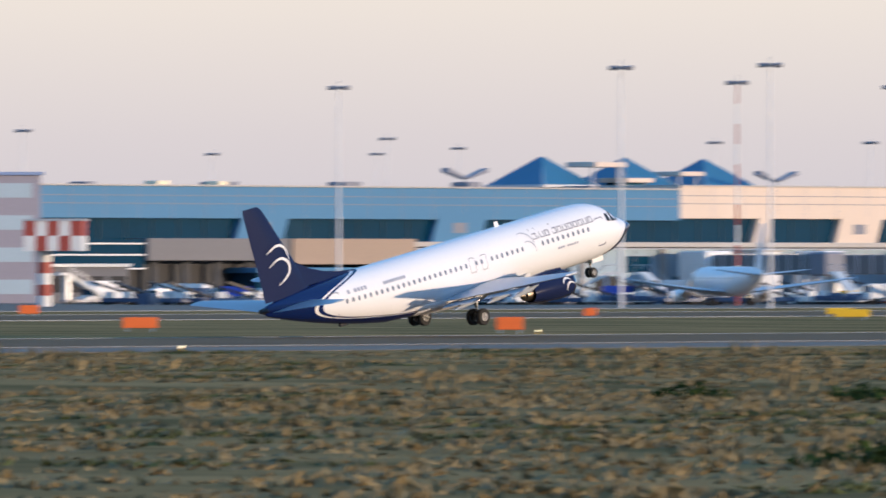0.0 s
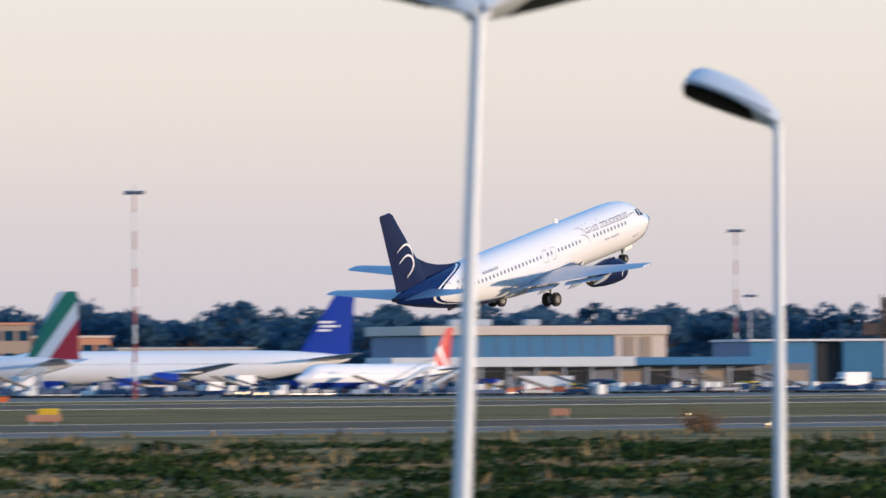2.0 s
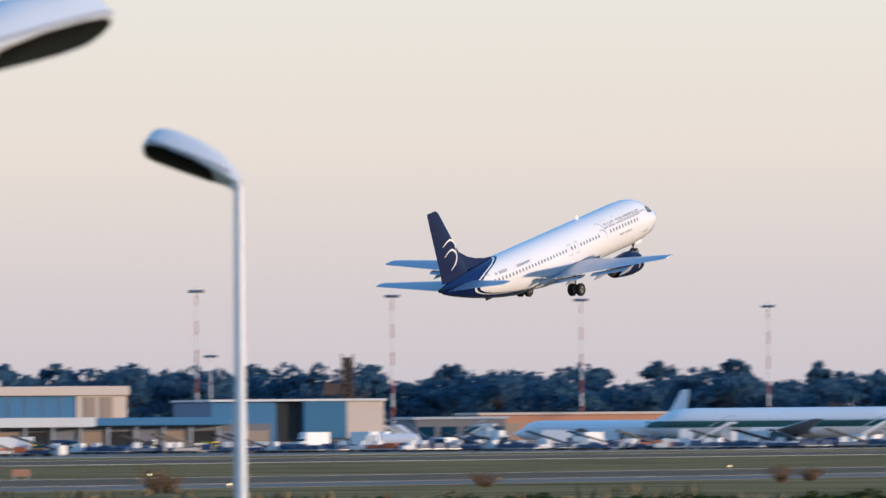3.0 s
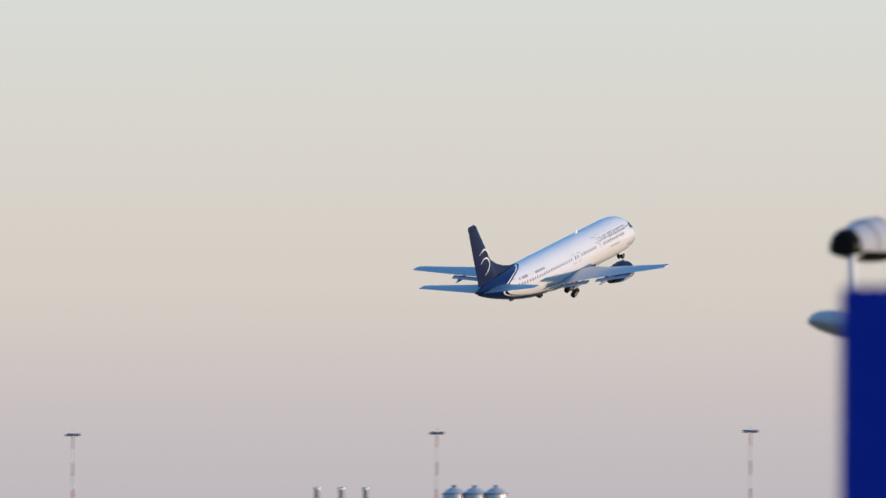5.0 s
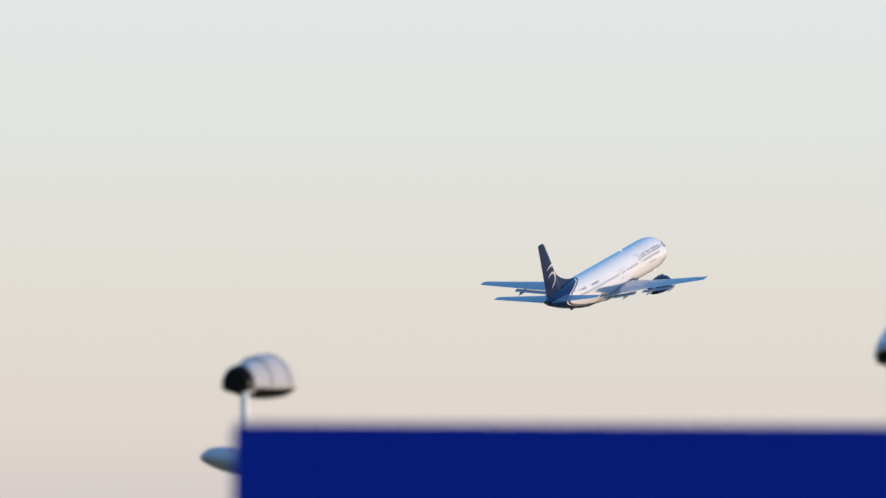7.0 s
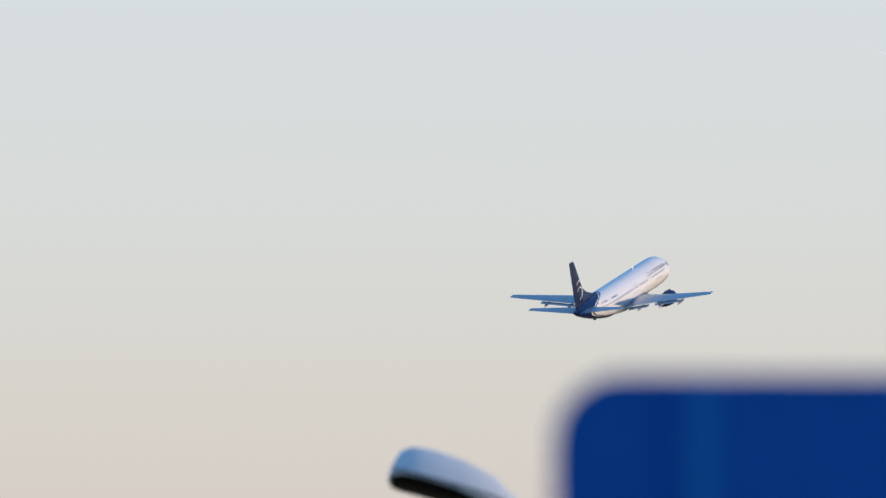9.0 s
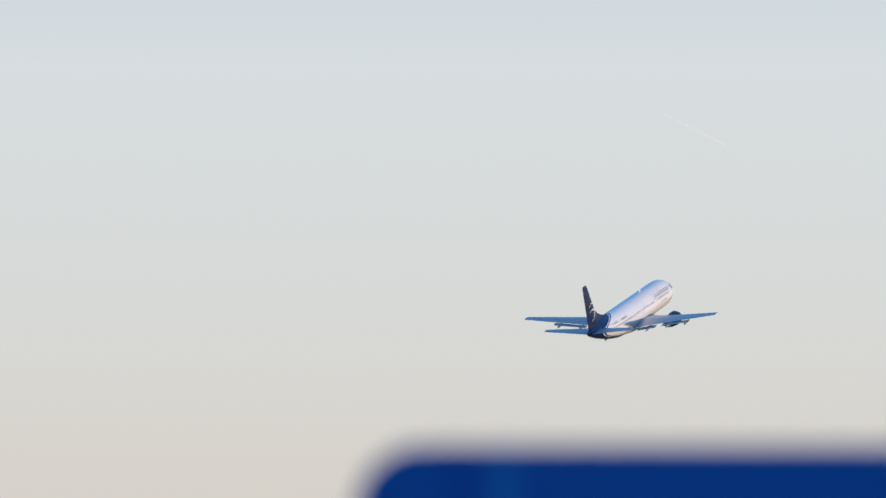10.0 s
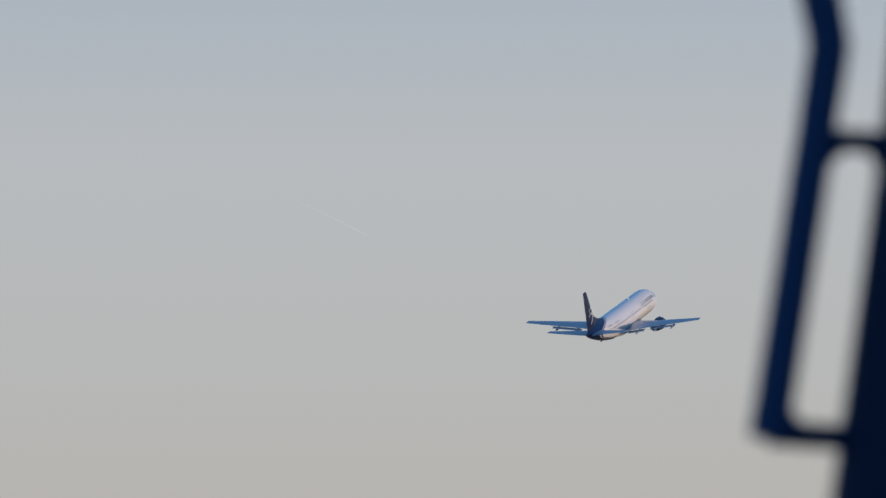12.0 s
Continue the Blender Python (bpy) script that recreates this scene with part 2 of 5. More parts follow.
def nacelle_mesh(r=0.98, length=4.1, flat=0.9):
    prof = [(0.0, 0.86), (0.12, 0.97), (0.5, 1.05), (1.4, 1.06), (2.6, 0.96), (3.6, 0.8), (4.1, 0.7), (4.1, 0.64), (3.4, 0.6)]
    n = 28
    loops = [[(r * p * math.cos(a), -u * length / 4.1, r * p * (flat if math.sin(a) < 0 else 1.0) * math.sin(a)) for a in (2 * math.pi * k / n for k in range(n))] for u, p in prof]
    bm = bmesh.new()
    rings(bm, loops, cap=False)
    inner = [[(r * p * math.cos(a), -u * length / 4.1, r * p * flat * math.sin(a)) for a in (2 * math.pi * k / n for k in range(n))] for u, p in ((0.0, 0.86), (0.3, 0.8), (0.9, 0.78))]
    return rings(bm, inner, cap=False)


def flat_poly(bm, pts):
    f = bm.faces.new([bm.verts.new(p) for p in pts])
    return f


def engine(parent, x, le, z, r=0.98, length=4.1, material=None):
    e = part("engine", nacelle_mesh(r, length), material or M_NAVY, parent, "navy engine nacelle", True)
    e.matrix_basis = pose(x, 18 - le, z)
    bm = bmesh.new()
    n = 28
    loops = [[(r * p * math.cos(a), -u, r * p * math.sin(a) * 0.95) for a in (2 * math.pi * k / n for k in range(n))] for u, p in ((0.16, 0.985), (-0.02, 0.93), (-0.03, 0.87), (0.12, 0.83))]
    rings(bm, loops, cap=False)
    part("intake_lip", bm, M_METAL, e, "polished metal intake lip", True)
    bm = bmesh.new()
    bmesh.ops.create_circle(bm, cap_ends=True, segments=28, radius=r * 0.8, matrix=pose(0, -0.85 * length / 4.1, 0, 90))
    part("fan", bm, M_DARK, e, "dark fan face")
    bm = bmesh.new()
    tube(bm, [(0, -length * 0.85, 0), (0, -length * 1.05, 0.02), (0, -length * 1.13, 0.03)], [r * 0.52, r * 0.46, r * 0.40], 24)
    part("exhaust", bm, M_EXH, e, "heat-stained metal exhaust nozzle", True)
    bm = bmesh.new()
    tube(bm, [(0, -length * 1.1, 0.03), (0, -length * 1.24, 0.03)], [r * 0.26, r * 0.05], 16)
    part("exhaust_cone", bm, M_EXH, e, "", True)
    return e


def wing_z(x):
    return float(np.interp(x, [s[0] for s in WING], [s[3] for s in WING]))


def wing_te(x):
    return float(np.interp(x, [s[0] for s in WING], [s[1] + s[2] for s in WING]))


def gear_leg(parent, name, x, y, z, length, r, w, half):
    """A strut with two wheels, hung at (x, y, z)."""
    g = part(name, tube(bmesh.new(), [(0, 0, 0.1), (0, 0, -length * 0.55), (0, 0, -length * 0.56), (0, 0, -length)], [0.13, 0.12, 0.075, 0.075], 12), M_METAL, parent, "", True)
    g.matrix_basis = pose(x, y, z)
    part("axle", tube(bmesh.new(), [(-half - 0.05, 0, -length), (half + 0.05, 0, -length)], 0.07, 10), M_METAL, g)
    part("drag_brace", tube(bmesh.new(), [(0, 0.0, -length * 0.5), (0, 0.75, -0.05)], 0.05, 8), M_METAL, g)
    for sgn in (-1, 1):
        part("tyre", wheel_mesh(bmesh.new(), 0, r, w, (sgn * half, 0, -length)), M_TYRE, g, "black rubber tyre", True)
        part("hub", tube(bmesh.new(), [(sgn * half - w * 0.5, 0, -length), (sgn * half + w * 0.5, 0, -length)], r * 0.53, 16), M_WHITE, g, "pale wheel hub", True)
    return g


def outline(pts, width):
    """A thin raised line along a closed row of points on the hull."""
    bm = bmesh.new()
    n = len(pts)
    c = sum(pts, Vector()) / n
    inner = [p + (c - p).normalized() * width for p in pts]
    a = [bm.verts.new(p) for p in pts]
    b = [bm.verts.new(p) for p in inner]
    for i in range(n):
        j = (i + 1) % n
        bm.faces.new((a[i], a[j], b[j], b[i]))
    return bm


def hull_rect(s0, s1, z0, z1, out, side, rr=0.12, n=5):
    """Points of a rounded rectangle laid on the hull."""
    pts = []
    for cx, cz, a0 in ((s1 - rr, z1 - rr, 0), (s0 + rr, z1 - rr, 90), (s0 + rr, z0 + rr, 180), (s1 - rr, z0 + rr, 270)):
        for k in range(n):
            a = radians(a0 + 90 * k / (n - 1))
            pts.append(fus_point(cx + rr * math.cos(a), cz + rr * math.sin(a), out, side))
    return pts


def swoosh(parent, pts, widths, place, material, name="emblem"):
    """A tapered curved stroke; place maps (s, z) to the surface."""
    bm = bmesh.new()
    n = len(pts)
    prev = None
    for i in range(n):
        p = Vector((*pts[i], 0))
        d = (Vector((*pts[min(i + 1, n - 1)], 0)) - Vector((*pts[max(i - 1, 0)], 0))).normalized()
        nrm = Vector((-d.y, d.x, 0)) * widths[i] / 2
        cur = [bm.verts.new(place((p + nrm).x, (p + nrm).y)), bm.verts.new(place((p - nrm).x, (p - nrm).y))]
        if prev:
            bm.faces.new((prev[0], cur[0], cur[1], prev[1]))
        prev = cur
    bmesh.ops.recalc_face_normals(bm, faces=bm.faces)
    return part(name, bm, material, parent)


def arc(c, r0, r1, a0, a1, n=14, sx=1.0):
    return [(c[0] + sx * (r0 + (r1 - r0) * k / (n - 1)) * math.cos(radians(a0 + (a1 - a0) * k / (n - 1))),
             c[1] + (r0 + (r1 - r0) * k / (n - 1)) * math.sin(radians(a0 + (a1 - a0) * k / (n - 1)))) for k in range(n)]


def taper(n, w):
    return [w * (0.12 + 0.88 * math.sin(math.pi * (k + 0.35) / n)) for k in range(n)]


def smooth_line(u, v):
    """Values along a smooth curve through v at 0, 1, 2, ..."""
    out = []
    for t in u:
        i = min(int(t), len(v) - 2)
        f = t - i
        p0, p1, p2, p3 = v[max(i - 1, 0)], v[i], v[i + 1], v[min(i + 2, len(v) - 1)]
        out.append(p1 + 0.5 * f * (p2 - p0 + f * (2 * p0 - 5 * p1 + 4 * p2 - p3 + f * (3 * (p1 - p2) + p3 - p0))))
    return out


def hero_airliner():
    a = thing("airliner", "white twin-engined airliner with navy tail taking off above the runway", "airliner")
    part("fuselage", fuselage_mesh(n=56), M_LIVERY, a, "white fuselage with navy tail and chin", True)
    # belly fairing between the wings
    bm = bmesh.new()
    loops = []
    for s, w, zb in ((11.2, 1.3, -2.02), (12.5, 1.85, -2.22), (14.5, 2.08, -2.32), (18.5, 2.1, -2.32), (20.5, 1.9, -2.22), (22.3, 1.3, -2.03)):
        loops.append([(w * math.cos(t), 18 - s, -1.3 + (zb + 1.3) * -math.sin(t)) for t in (math.pi + math.pi * k / 16 for k in range(17))])
    part("belly_fairing", rings(bm, loops, close=False, cap=False), M_WHITE, a, "", True)
    for side in (1, -1):
        w = part("wing", wing_mesh(WING, side), M_WING, a, "pale grey swept wing", True)
        # flaps hang below the rear edge, slats ahead of the front edge
        for x0, x1, c in ((2.1, 4.6, 1.0), (5.6, 9.9, 0.8)):
            bm = bmesh.new()
            loops = []
            for x in (x0, x1):
                le, z = wing_te(x) - c * 0.45, wing_z(x) - 0.2
                loops.append([(side * x, 18 - le - u * c, z + v * 0.18 - u * c * 0.16) for u, v in FOIL])
            part("flap", rings(bm, loops), M_WING, w, "", True)
        for x, ln in ((3.4, 2.2), (6.4, 2.3), (9.3, 1.9)):
            te, z = wing_te(x), wing_z(x)
            bm = tube(bmesh.new(), [(side * x, 18 - te + ln * 0.9, z - 0.25), (side * x, 18 - te + ln * 0.4, z - 0.42), (side * x, 18 - te - 0.1, z - 0.5), (side * x, 18 - te - 0.85, z - 0.6)], [0.03, 0.17, 0.16, 0.03], 10)
            part("flap_fairing", bm, M_WING, w, "", True)
        bm = bmesh.new()
        loops = []
        for x in (5.9, 13.6):
            le = float(np.interp(x, [q[0] for q in WING], [q[1] for q in WING])) - 0.22
            loops.append([(side * x, 18 - le - u * 0.5, wing_z(x) - 0.04 + v * 0.2 - (0.5 - u) * 0.1) for u, v in FOIL])
        part("slat", rings(bm, loops), M_METAL, w, "bare metal leading edge slat", True)
        bm = boxes((side * 13.98 - 0.05, side * 13.98 + 0.05, 18 - 21.7, 18 - 20.7, 0.4, 0.5), bevel=0.02)
        part("wing_tip_light", bm, M_WHITE, w)
        part("tailplane", wing_mesh(STAB, side), M_WING, a, "pale grey tailplane", True)
        engine(a, side * 4.83, 11.8, -1.95, 0.95, 3.75)
        for c0, a0, a1, w in ((0.0, 150, 10, 0.13), (-0.32, 150, -20, 0.12)):
            pe = lambda u, v, sd=side: Vector((sd * (4.83 + math.sqrt(max(0.05, 1.03 ** 2 - v * v))), 18 - 11.8 - u, -1.95 + v))
            swoosh(a, arc((1.0 + c0, 0.1 + c0), 0.42, 0.36, a0, a1, 14), taper(14, w), pe, M_WHITE, "nacelle_emblem")
        bm = bmesh.new()
        loops = [[(side * 4.83 + dx, 18 - s, z0), (side * 4.83 + dx * 0.6, 18 - s, z1), (side * 4.83 - dx * 0.6, 18 - s, z1), (side * 4.83 - dx, 18 - s, z0)]
                 for s, dx, z0, z1 in ((12.2, 0.08, -1.1, -0.85), (13.6, 0.2, -1.15, -0.78), (15.6, 0.22, -1.5, -0.95), (17.6, 0.08, -1.15, -1.0))]
        part("pylon", rings(bm, loops), M_NAVY, a, "navy engine pylon", True)
    part("fin", wing_mesh([(z, le, ch, 0, th) for z, le, ch, _, th in FIN], upright=True), M_NAVY, a, "navy tail fin", True)
    bm = bmesh.new()
    loops = [[(0.16 * k, 18 - s, 1.9), (0.05 * k, 18 - s, zt), (-0.05 * k, 18 - s, zt), (-0.16 * k, 18 - s, 1.9)] for s, zt, k in ((26.2, 1.99, 0.3), (28.0, 2.2, 0.7), (29.4, 2.5, 1.0), (30.7, 2.95, 1.2), (31.9, 3.6, 1.4))]
    part("dorsal_fin", rings(bm, loops), M_NAVY, a, "", True)
    # windows, doors
    for side in (1, -1):
        for k in range(47):
            s = 5.7 + k * 0.508
            if k in (11, 12, 20, 23) or k == 10:
                continue
            pts = [fus_point(s + 0.115 * math.cos(t), 0.42 + 0.17 * math.sin(t), 0.012, side) for t in (2 * math.pi * i / 10 for i in range(10))]
            bm = bmesh.new()
            flat_poly(bm, pts)
            part("cabin_window", bm, M_CABIN, a)
        for s0, s1, z0, z1, nm in ((3.9, 4.75, -0.95, 0.95, "front_door"), (29.6, 30.35, -0.5, 1.15, "rear_door"), (15.85, 16.4, -0.15, 0.85, "overwing_exit"), (17.0, 17.55, -0.15, 0.85, "overwing_exit")):
            part(nm, outline(hull_rect(s0, s1, z0, z1, 0.035, side), 0.045 if nm == "overwing_exit" else 0.085), M_GREYMARK, a, "thin grey door outline")
        # airline title and marks as plain strokes
        # x runs along the reading direction of this side
        x, back = 0.0, side > 0
        for k in range(12):
            w = 0.1 if k == 1 else 0.4
            if k == 4:
                x += 0.22
            for dz0, dz1, a0, b0 in ((0.78, 1.18, 0.0, 0.065), (0.78, 0.845, 0.065, w), (1.115, 1.18, 0.065, w), (0.78, 1.18, w - 0.065, w)) if k != 1 else ((0.78, 1.5, 0.0, 0.065),):
                if k in (2, 6, 10) and dz0 > 1.0:
                    continue
                zt = 1.5 if (k in (0, 4) and a0 == 0.0) else dz1
                bm = bmesh.new()
                run = lambda u: (11.0 - x - u) if back else (5.3 + x + u)
                flat_poly(bm, [fus_point(run(u), zz, 0.032, side) for u, zz in ((a0, dz0), (b0, dz0), (b0, zt), (a0, zt))])
                part("title_stroke", bm, M_GREYMARK, a)
            x += w + 0.12
        for s0, n, z0, h, w in ((6.9, 9, -0.28, 0.14, 0.17), (23.6, 8, 0.82, 0.2, 0.2), (27.2, 6, 0.85, 0.24, 0.22)):
            for k in range(n):
                if (s0, k) in ((6.9, 5), (27.2, 4)):
                    continue
                bm = bmesh.new()
                u0 = s0 + k * w * 1.35
                flat_poly(bm, [fus_point(u, zz, 0.032, side) for u, zz in ((u0, z0), (u0 + w, z0), (u0 + w, z0 + h), (u0, z0 + h))])
                part("mark_bar", bm, M_PALEMARK, a)
        pl = lambda s, z, sd=side: fus_point(s, z, 0.032, sd)
        for c, r0, r1, w in (((12.0, 0.55), 0.95, 0.85, 0.08), ((11.8, 0.1), 0.8, 0.7, 0.09)):
            swoosh(a, arc(c, r0, r1, 190, 75, 16), taper(16, w), pl, M_PALEMARK)
        # tail emblem
        pf = lambda s, z, sd=side: Vector((sd * 0.26, 18 - s, z))
        for knots, w in ((((34.6, 4.6), (33.8, 4.92), (33.2, 4.95), (32.75, 4.55), (32.6, 3.85)), 0.17),
                         (((34.5, 3.7), (33.75, 4.05), (33.15, 4.08), (32.7, 3.74), (32.65, 3.25), (33.05, 2.8), (33.8, 2.45)), 0.18)):
            u = np.linspace(0, len(knots) - 1, 22)
            pts = list(zip(smooth_line(u, [k[0] for k in knots]), smooth_line(u, [k[1] for k in knots])))
            swoosh(a, pts, taper(22, w), pf, M_WHITE)
        # flight deck windows
        for s0, s1, z0, z1 in ((1.7, 2.25, 0.3, 0.82), (2.32, 2.9, 0.38, 1.05), (3.0, 3.45, 0.48, 1.05)):
            bm = bmesh.new()
            flat_poly(bm, [fus_point(s, z, 0.04, side) for s, z in ((s0, z0), (s1, z0 + 0.05), (s1, z1), (s0 + 0.12, z1 - 0.08))])
            part("flight_deck_window", bm, M_DARK, a)
    part("antenna", wing_mesh([(1.9, 12.2, 0.5, 0, 0.06), (2.35, 12.4, 0.3, 0, 0.04)], upright=True), M_WHITE, a)
    part("tail_cone", tube(bmesh.new(), [(0, 18 - 35.1, 1.03), (0, 18 - 35.65, 1.08)], [0.24, 0.14], 16), M_DARK, a, "dark exhaust outlet", True)
    part("tail_skid", boxes((-0.1, 0.1, 18 - 28.6, 18 - 27.8, -1.38, -1.1), bevel=0.04), M_DARK, a)
    gear = [gear_leg(a, "main_gear", 2.61, 18 - 18.3, -1.35, 1.53, 0.55, 0.38, 0.42),
            gear_leg(a, "main_gear", -2.61, 18 - 18.3, -1.35, 1.53, 0.55, 0.38, 0.42),
            gear_leg(a, "nose_gear", 0, 18 - 4.0, -1.7, 1.14, 0.34, 0.2, 0.2)]
    for side in (1, -1):
        part("nose_gear_door", boxes((side * 0.32 - 0.02, side * 0.32 + 0.02, 18 - 4.1, 18 - 3.0, -2.2, -1.8), bevel=0.01), M_WHITE, a)
    return a, gear


def parked_airliner(name, label, m, length, dia, span, paint, fin_paint, engine_paint, engines=2, belly=None, band=None, fin_k=1.0):
    """A parked jet in plain parts: x across, nose towards +y."""
    a = thing(name, label, "airliner", m, "parked airliners")
    sy, sc, sx = length / 35.4, dia / 3.9, span / 28.9
    lift = 2.03 * sc + 1.35 * sc * 0.95
    body = part("fuselage", fuselage_mesh(sy, sc, 28), paint, a, "", True)
    body.matrix_basis = pose(0, 0, lift)
    if belly:
        bm = bmesh.new()
        loops = []
        for s in (2.5, 4, 6, 12, 18, 23, 26, 28):
            w, zb, zt = fus_at(s)
            lp = []
            for k in range(13):
                t = math.pi + math.pi * (0.16 + 0.68 * k / 12)
                lp.append(((w + 0.02) * sc * math.cos(t), (18 - s) * sy, ((zt + zb) / 2 + (zt - zb) / 2 * 1.015 * math.sin(t)) * sc + lift))
            loops.append(lp)
        part("belly", rings(bm, loops, close=False, cap=False), belly, a, "", True)
    for side in (1, -1):
        if band:
            bm = bmesh.new()
            loops = []
            for s in [0.5 + 0.5 * i for i in range(66)]:
                lp = []
                for z in (-0.55, -0.25, 0.05, 0.3):
                    q = fus_point(s, z, 0.03, side, sy, sc)
                    q.z += lift
                    lp.append(q)
                loops.append(lp)
            part("stripe", rings(bm, loops, close=False, cap=False), band, a, "", True)
        for k in range(int(34 * sy)):
            s = 5 + k * 23.5 / (34 * sy)
            bm = bmesh.new()
            pts = []
            for ds, dz in ((-0.08, -0.07), (0.08, -0.07), (0.08, 0.09), (-0.08, 0.09)):
                q = fus_point(s + ds / sy, 0.42 + dz, 0.022, side, sy, sc)
                q.z += lift
                pts.append(q)
            flat_poly(bm, pts)
            part("cabin_window", bm, M_CABIN, a)
        def ws(secs):
            return [(x * sx, 18 - (18 - le) * sy, ch * sy * (0.8 if length > 45 else 1), z * sc + lift, th * sc) for x, le, ch, z, th in secs]
        part("wing", wing_mesh(ws(WING), side), M_WING, a, "", True)
        part("tailplane", wing_mesh([(x * sx * 0.85, 18 - (18 - le) * sy, ch * sy, z * sc + lift, th * sc) for x, le, ch, z, th in STAB], side), M_WING, a, "", True)
        for k, ex in enumerate((4.83,) if engines == 2 else (4.6, 9.2)):
            r = 0.98 * (sc * 0.95 if engines == 2 else sc * 0.75)
            le = (11.5 + (0 if k == 0 else 2.9))
            ez = (-2.0 + (0 if k == 0 else 0.7)) * sc + lift
            e = engine(a, side * ex * sx, 18 - (18 - le) * sy, ez, r, 4.1 * r, engine_paint)
            part("pylon", boxes((side * ex * sx - 0.15 * sc, side * ex * sx + 0.15 * sc, (18 - le - 4.6) * sy, (18 - le - 1.2) * sy, ez + 0.8 * r, ez + 1.5 * r), bevel=0.05), paint, a)
        part("main_gear", tube(bmesh.new(), [(side * 2.6 * sc, -0.3 * sy, lift - 1.3 * sc), (side * 2.6 * sc, -0.3 * sy, 0.5 * sc)], 0.13 * sc, 8), M_METAL, a)
        for dy in (-0.62, 0.62):
            part("wheel", wheel_mesh(bmesh.new(), 0, 0.52 * sc, 0.7 * sc, (side * 2.6 * sc, -0.3 * sy + dy * sc, 0.52 * sc), 14), M_TYRE, a, "", True)
    part("fin", wing_mesh([((1.5 + (z - 1.5) * fin_k) * sc + lift, 18 - (18 - le) * sy - (fin_k - 1) * 3.5, ch * sy * fin_k, 0, th * sc) for z, le, ch, _, th in FIN], upright=True), fin_paint, a, "", True)
    part("nose_gear", tube(bmesh.new(), [(0, 14 * sy, lift - 1.7 * sc), (0, 14 * sy, 0.4 * sc)], 0.1 * sc, 8), M_METAL, a)
    part("wheel", wheel_mesh(bmesh.new(), 0, 0.36 * sc, 0.5 * sc, (0, 14 * sy, 0.36 * sc), 14), M_TYRE, a, "", True)
    return a


HERO, GEAR = hero_airliner()


# ---- materials of the place ----
def grass_material():
    m = mat("dry_grass", (0.35, 0.22, 0.1), 0.9, 0, 0.3, 0.35, 0.6, spec=0.0)
    nt = m.node_tree
    b = nt.nodes["Principled BSDF"]
    tan = b.inputs["Base Color"].links[0].from_socket
    co = nt.nodes["Texture Coordinate"]
    mp = nt.nodes.new("ShaderNodeMapping")
    mp.inputs["Scale"].default_value = (0.035, 0.09, 0.1)
    nt.links.new(co.outputs["Object"], mp.inputs[0])
    nz = nt.nodes.new("ShaderNodeTexNoise")
    nz.inputs["Scale"].default_value, nz.inputs["Detail"].default_value = 1.0, 3.5
    nt.links.new(mp.outputs[0], nz.inputs["Vector"])
    rp = nt.nodes.new("ShaderNodeMapRange")
    rp.inputs["From Min"].default_value, rp.inputs["From Max"].default_value = 0.44, 0.66
    nt.links.new(nz.outputs["Fac"], rp.inputs["Value"])
    nt.links.new(mix_color(nt, rp.outputs[0], tan, (0.165, 0.12, 0.056)), b.inputs["Base Color"])
    return m


M_GRASS = grass_material()
M_ASPHALT = mat("runway_asphalt", (0.2, 0.122, 0.066), 0.85, 0, 0.25, 0.5, 0.2, spec=0.08)
M_APRON = mat("apron_concrete", (0.24, 0.19, 0.15), 0.85, 0, 0.2, 0.3, 0.1, spec=0.08)
M_PAINTLINE = mat("worn_line_paint", (0.32, 0.32, 0.32), 0.7, 0, 0.25, 1.0)
M_LINE = mat("white_line_paint", (0.7, 0.7, 0.68), 0.6, 0, 0.1, 1.0)
M_BEIGE = mat("beige_cladding", (0.64, 0.53, 0.44), 0.6, 0, 0.06, 0.4)
# blue-grey sheet; also the terminal's left cladding with shade in its colour
M_BLUEGREY = mat("blue_grey_and_shaded_cladding", (0.045, 0.18, 0.34), 0.5, 0, 0.06, 0.4)
M_GLASS = mat("dark_window_glass", (0.003, 0.035, 0.07), 0.08, 0, 0.2, 0.3, spec=0.25)
M_CONC = mat("concrete", (0.42, 0.4, 0.38), 0.8, 0, 0.12, 0.5)
M_SLATE = mat("blue_roof_sheet", (0.03, 0.15, 0.27), 0.5, 0, 0.1, 0.5)
M_ROOFBLUE = mat("dull_blue_sheet", (0.16, 0.24, 0.42), 0.5, 0, 0.1, 0.5)
M_STEEL = mat("galvanised_steel", (0.5, 0.52, 0.54), 0.45, 0.5, 0.08, 2.0)
M_MAST = mat("pale_mast_paint", (0.75, 0.74, 0.74), 0.5, 0, 0.05, 2.0)
M_POLE = mat("pale_pole_paint", (0.62, 0.66, 0.7), 0.4, 0.1, 0.05, 4.0)
M_RED = mat("red_paint", (0.34, 0.06, 0.04), 0.5, 0, 0.1, 1.0)
M_ORANGE = mat("orange_board", (0.8, 0.16, 0.03), 0.5, 0, 0.08, 1.0)
M_YELLOW = mat("yellow_board", (0.8, 0.48, 0.02), 0.5, 0, 0.08, 1.0)
M_BRICK = mat("reddish_wall", (0.52, 0.25, 0.15), 0.8, 0, 0.12, 0.5)
# the blue of distance haze is mixed into this foliage colour
M_LEAF = mat("hazed_pine_foliage", (0.075, 0.155, 0.225), 0.9, 0, 0.15, 0.3, 0, 0, 0.08, spec=0.0)
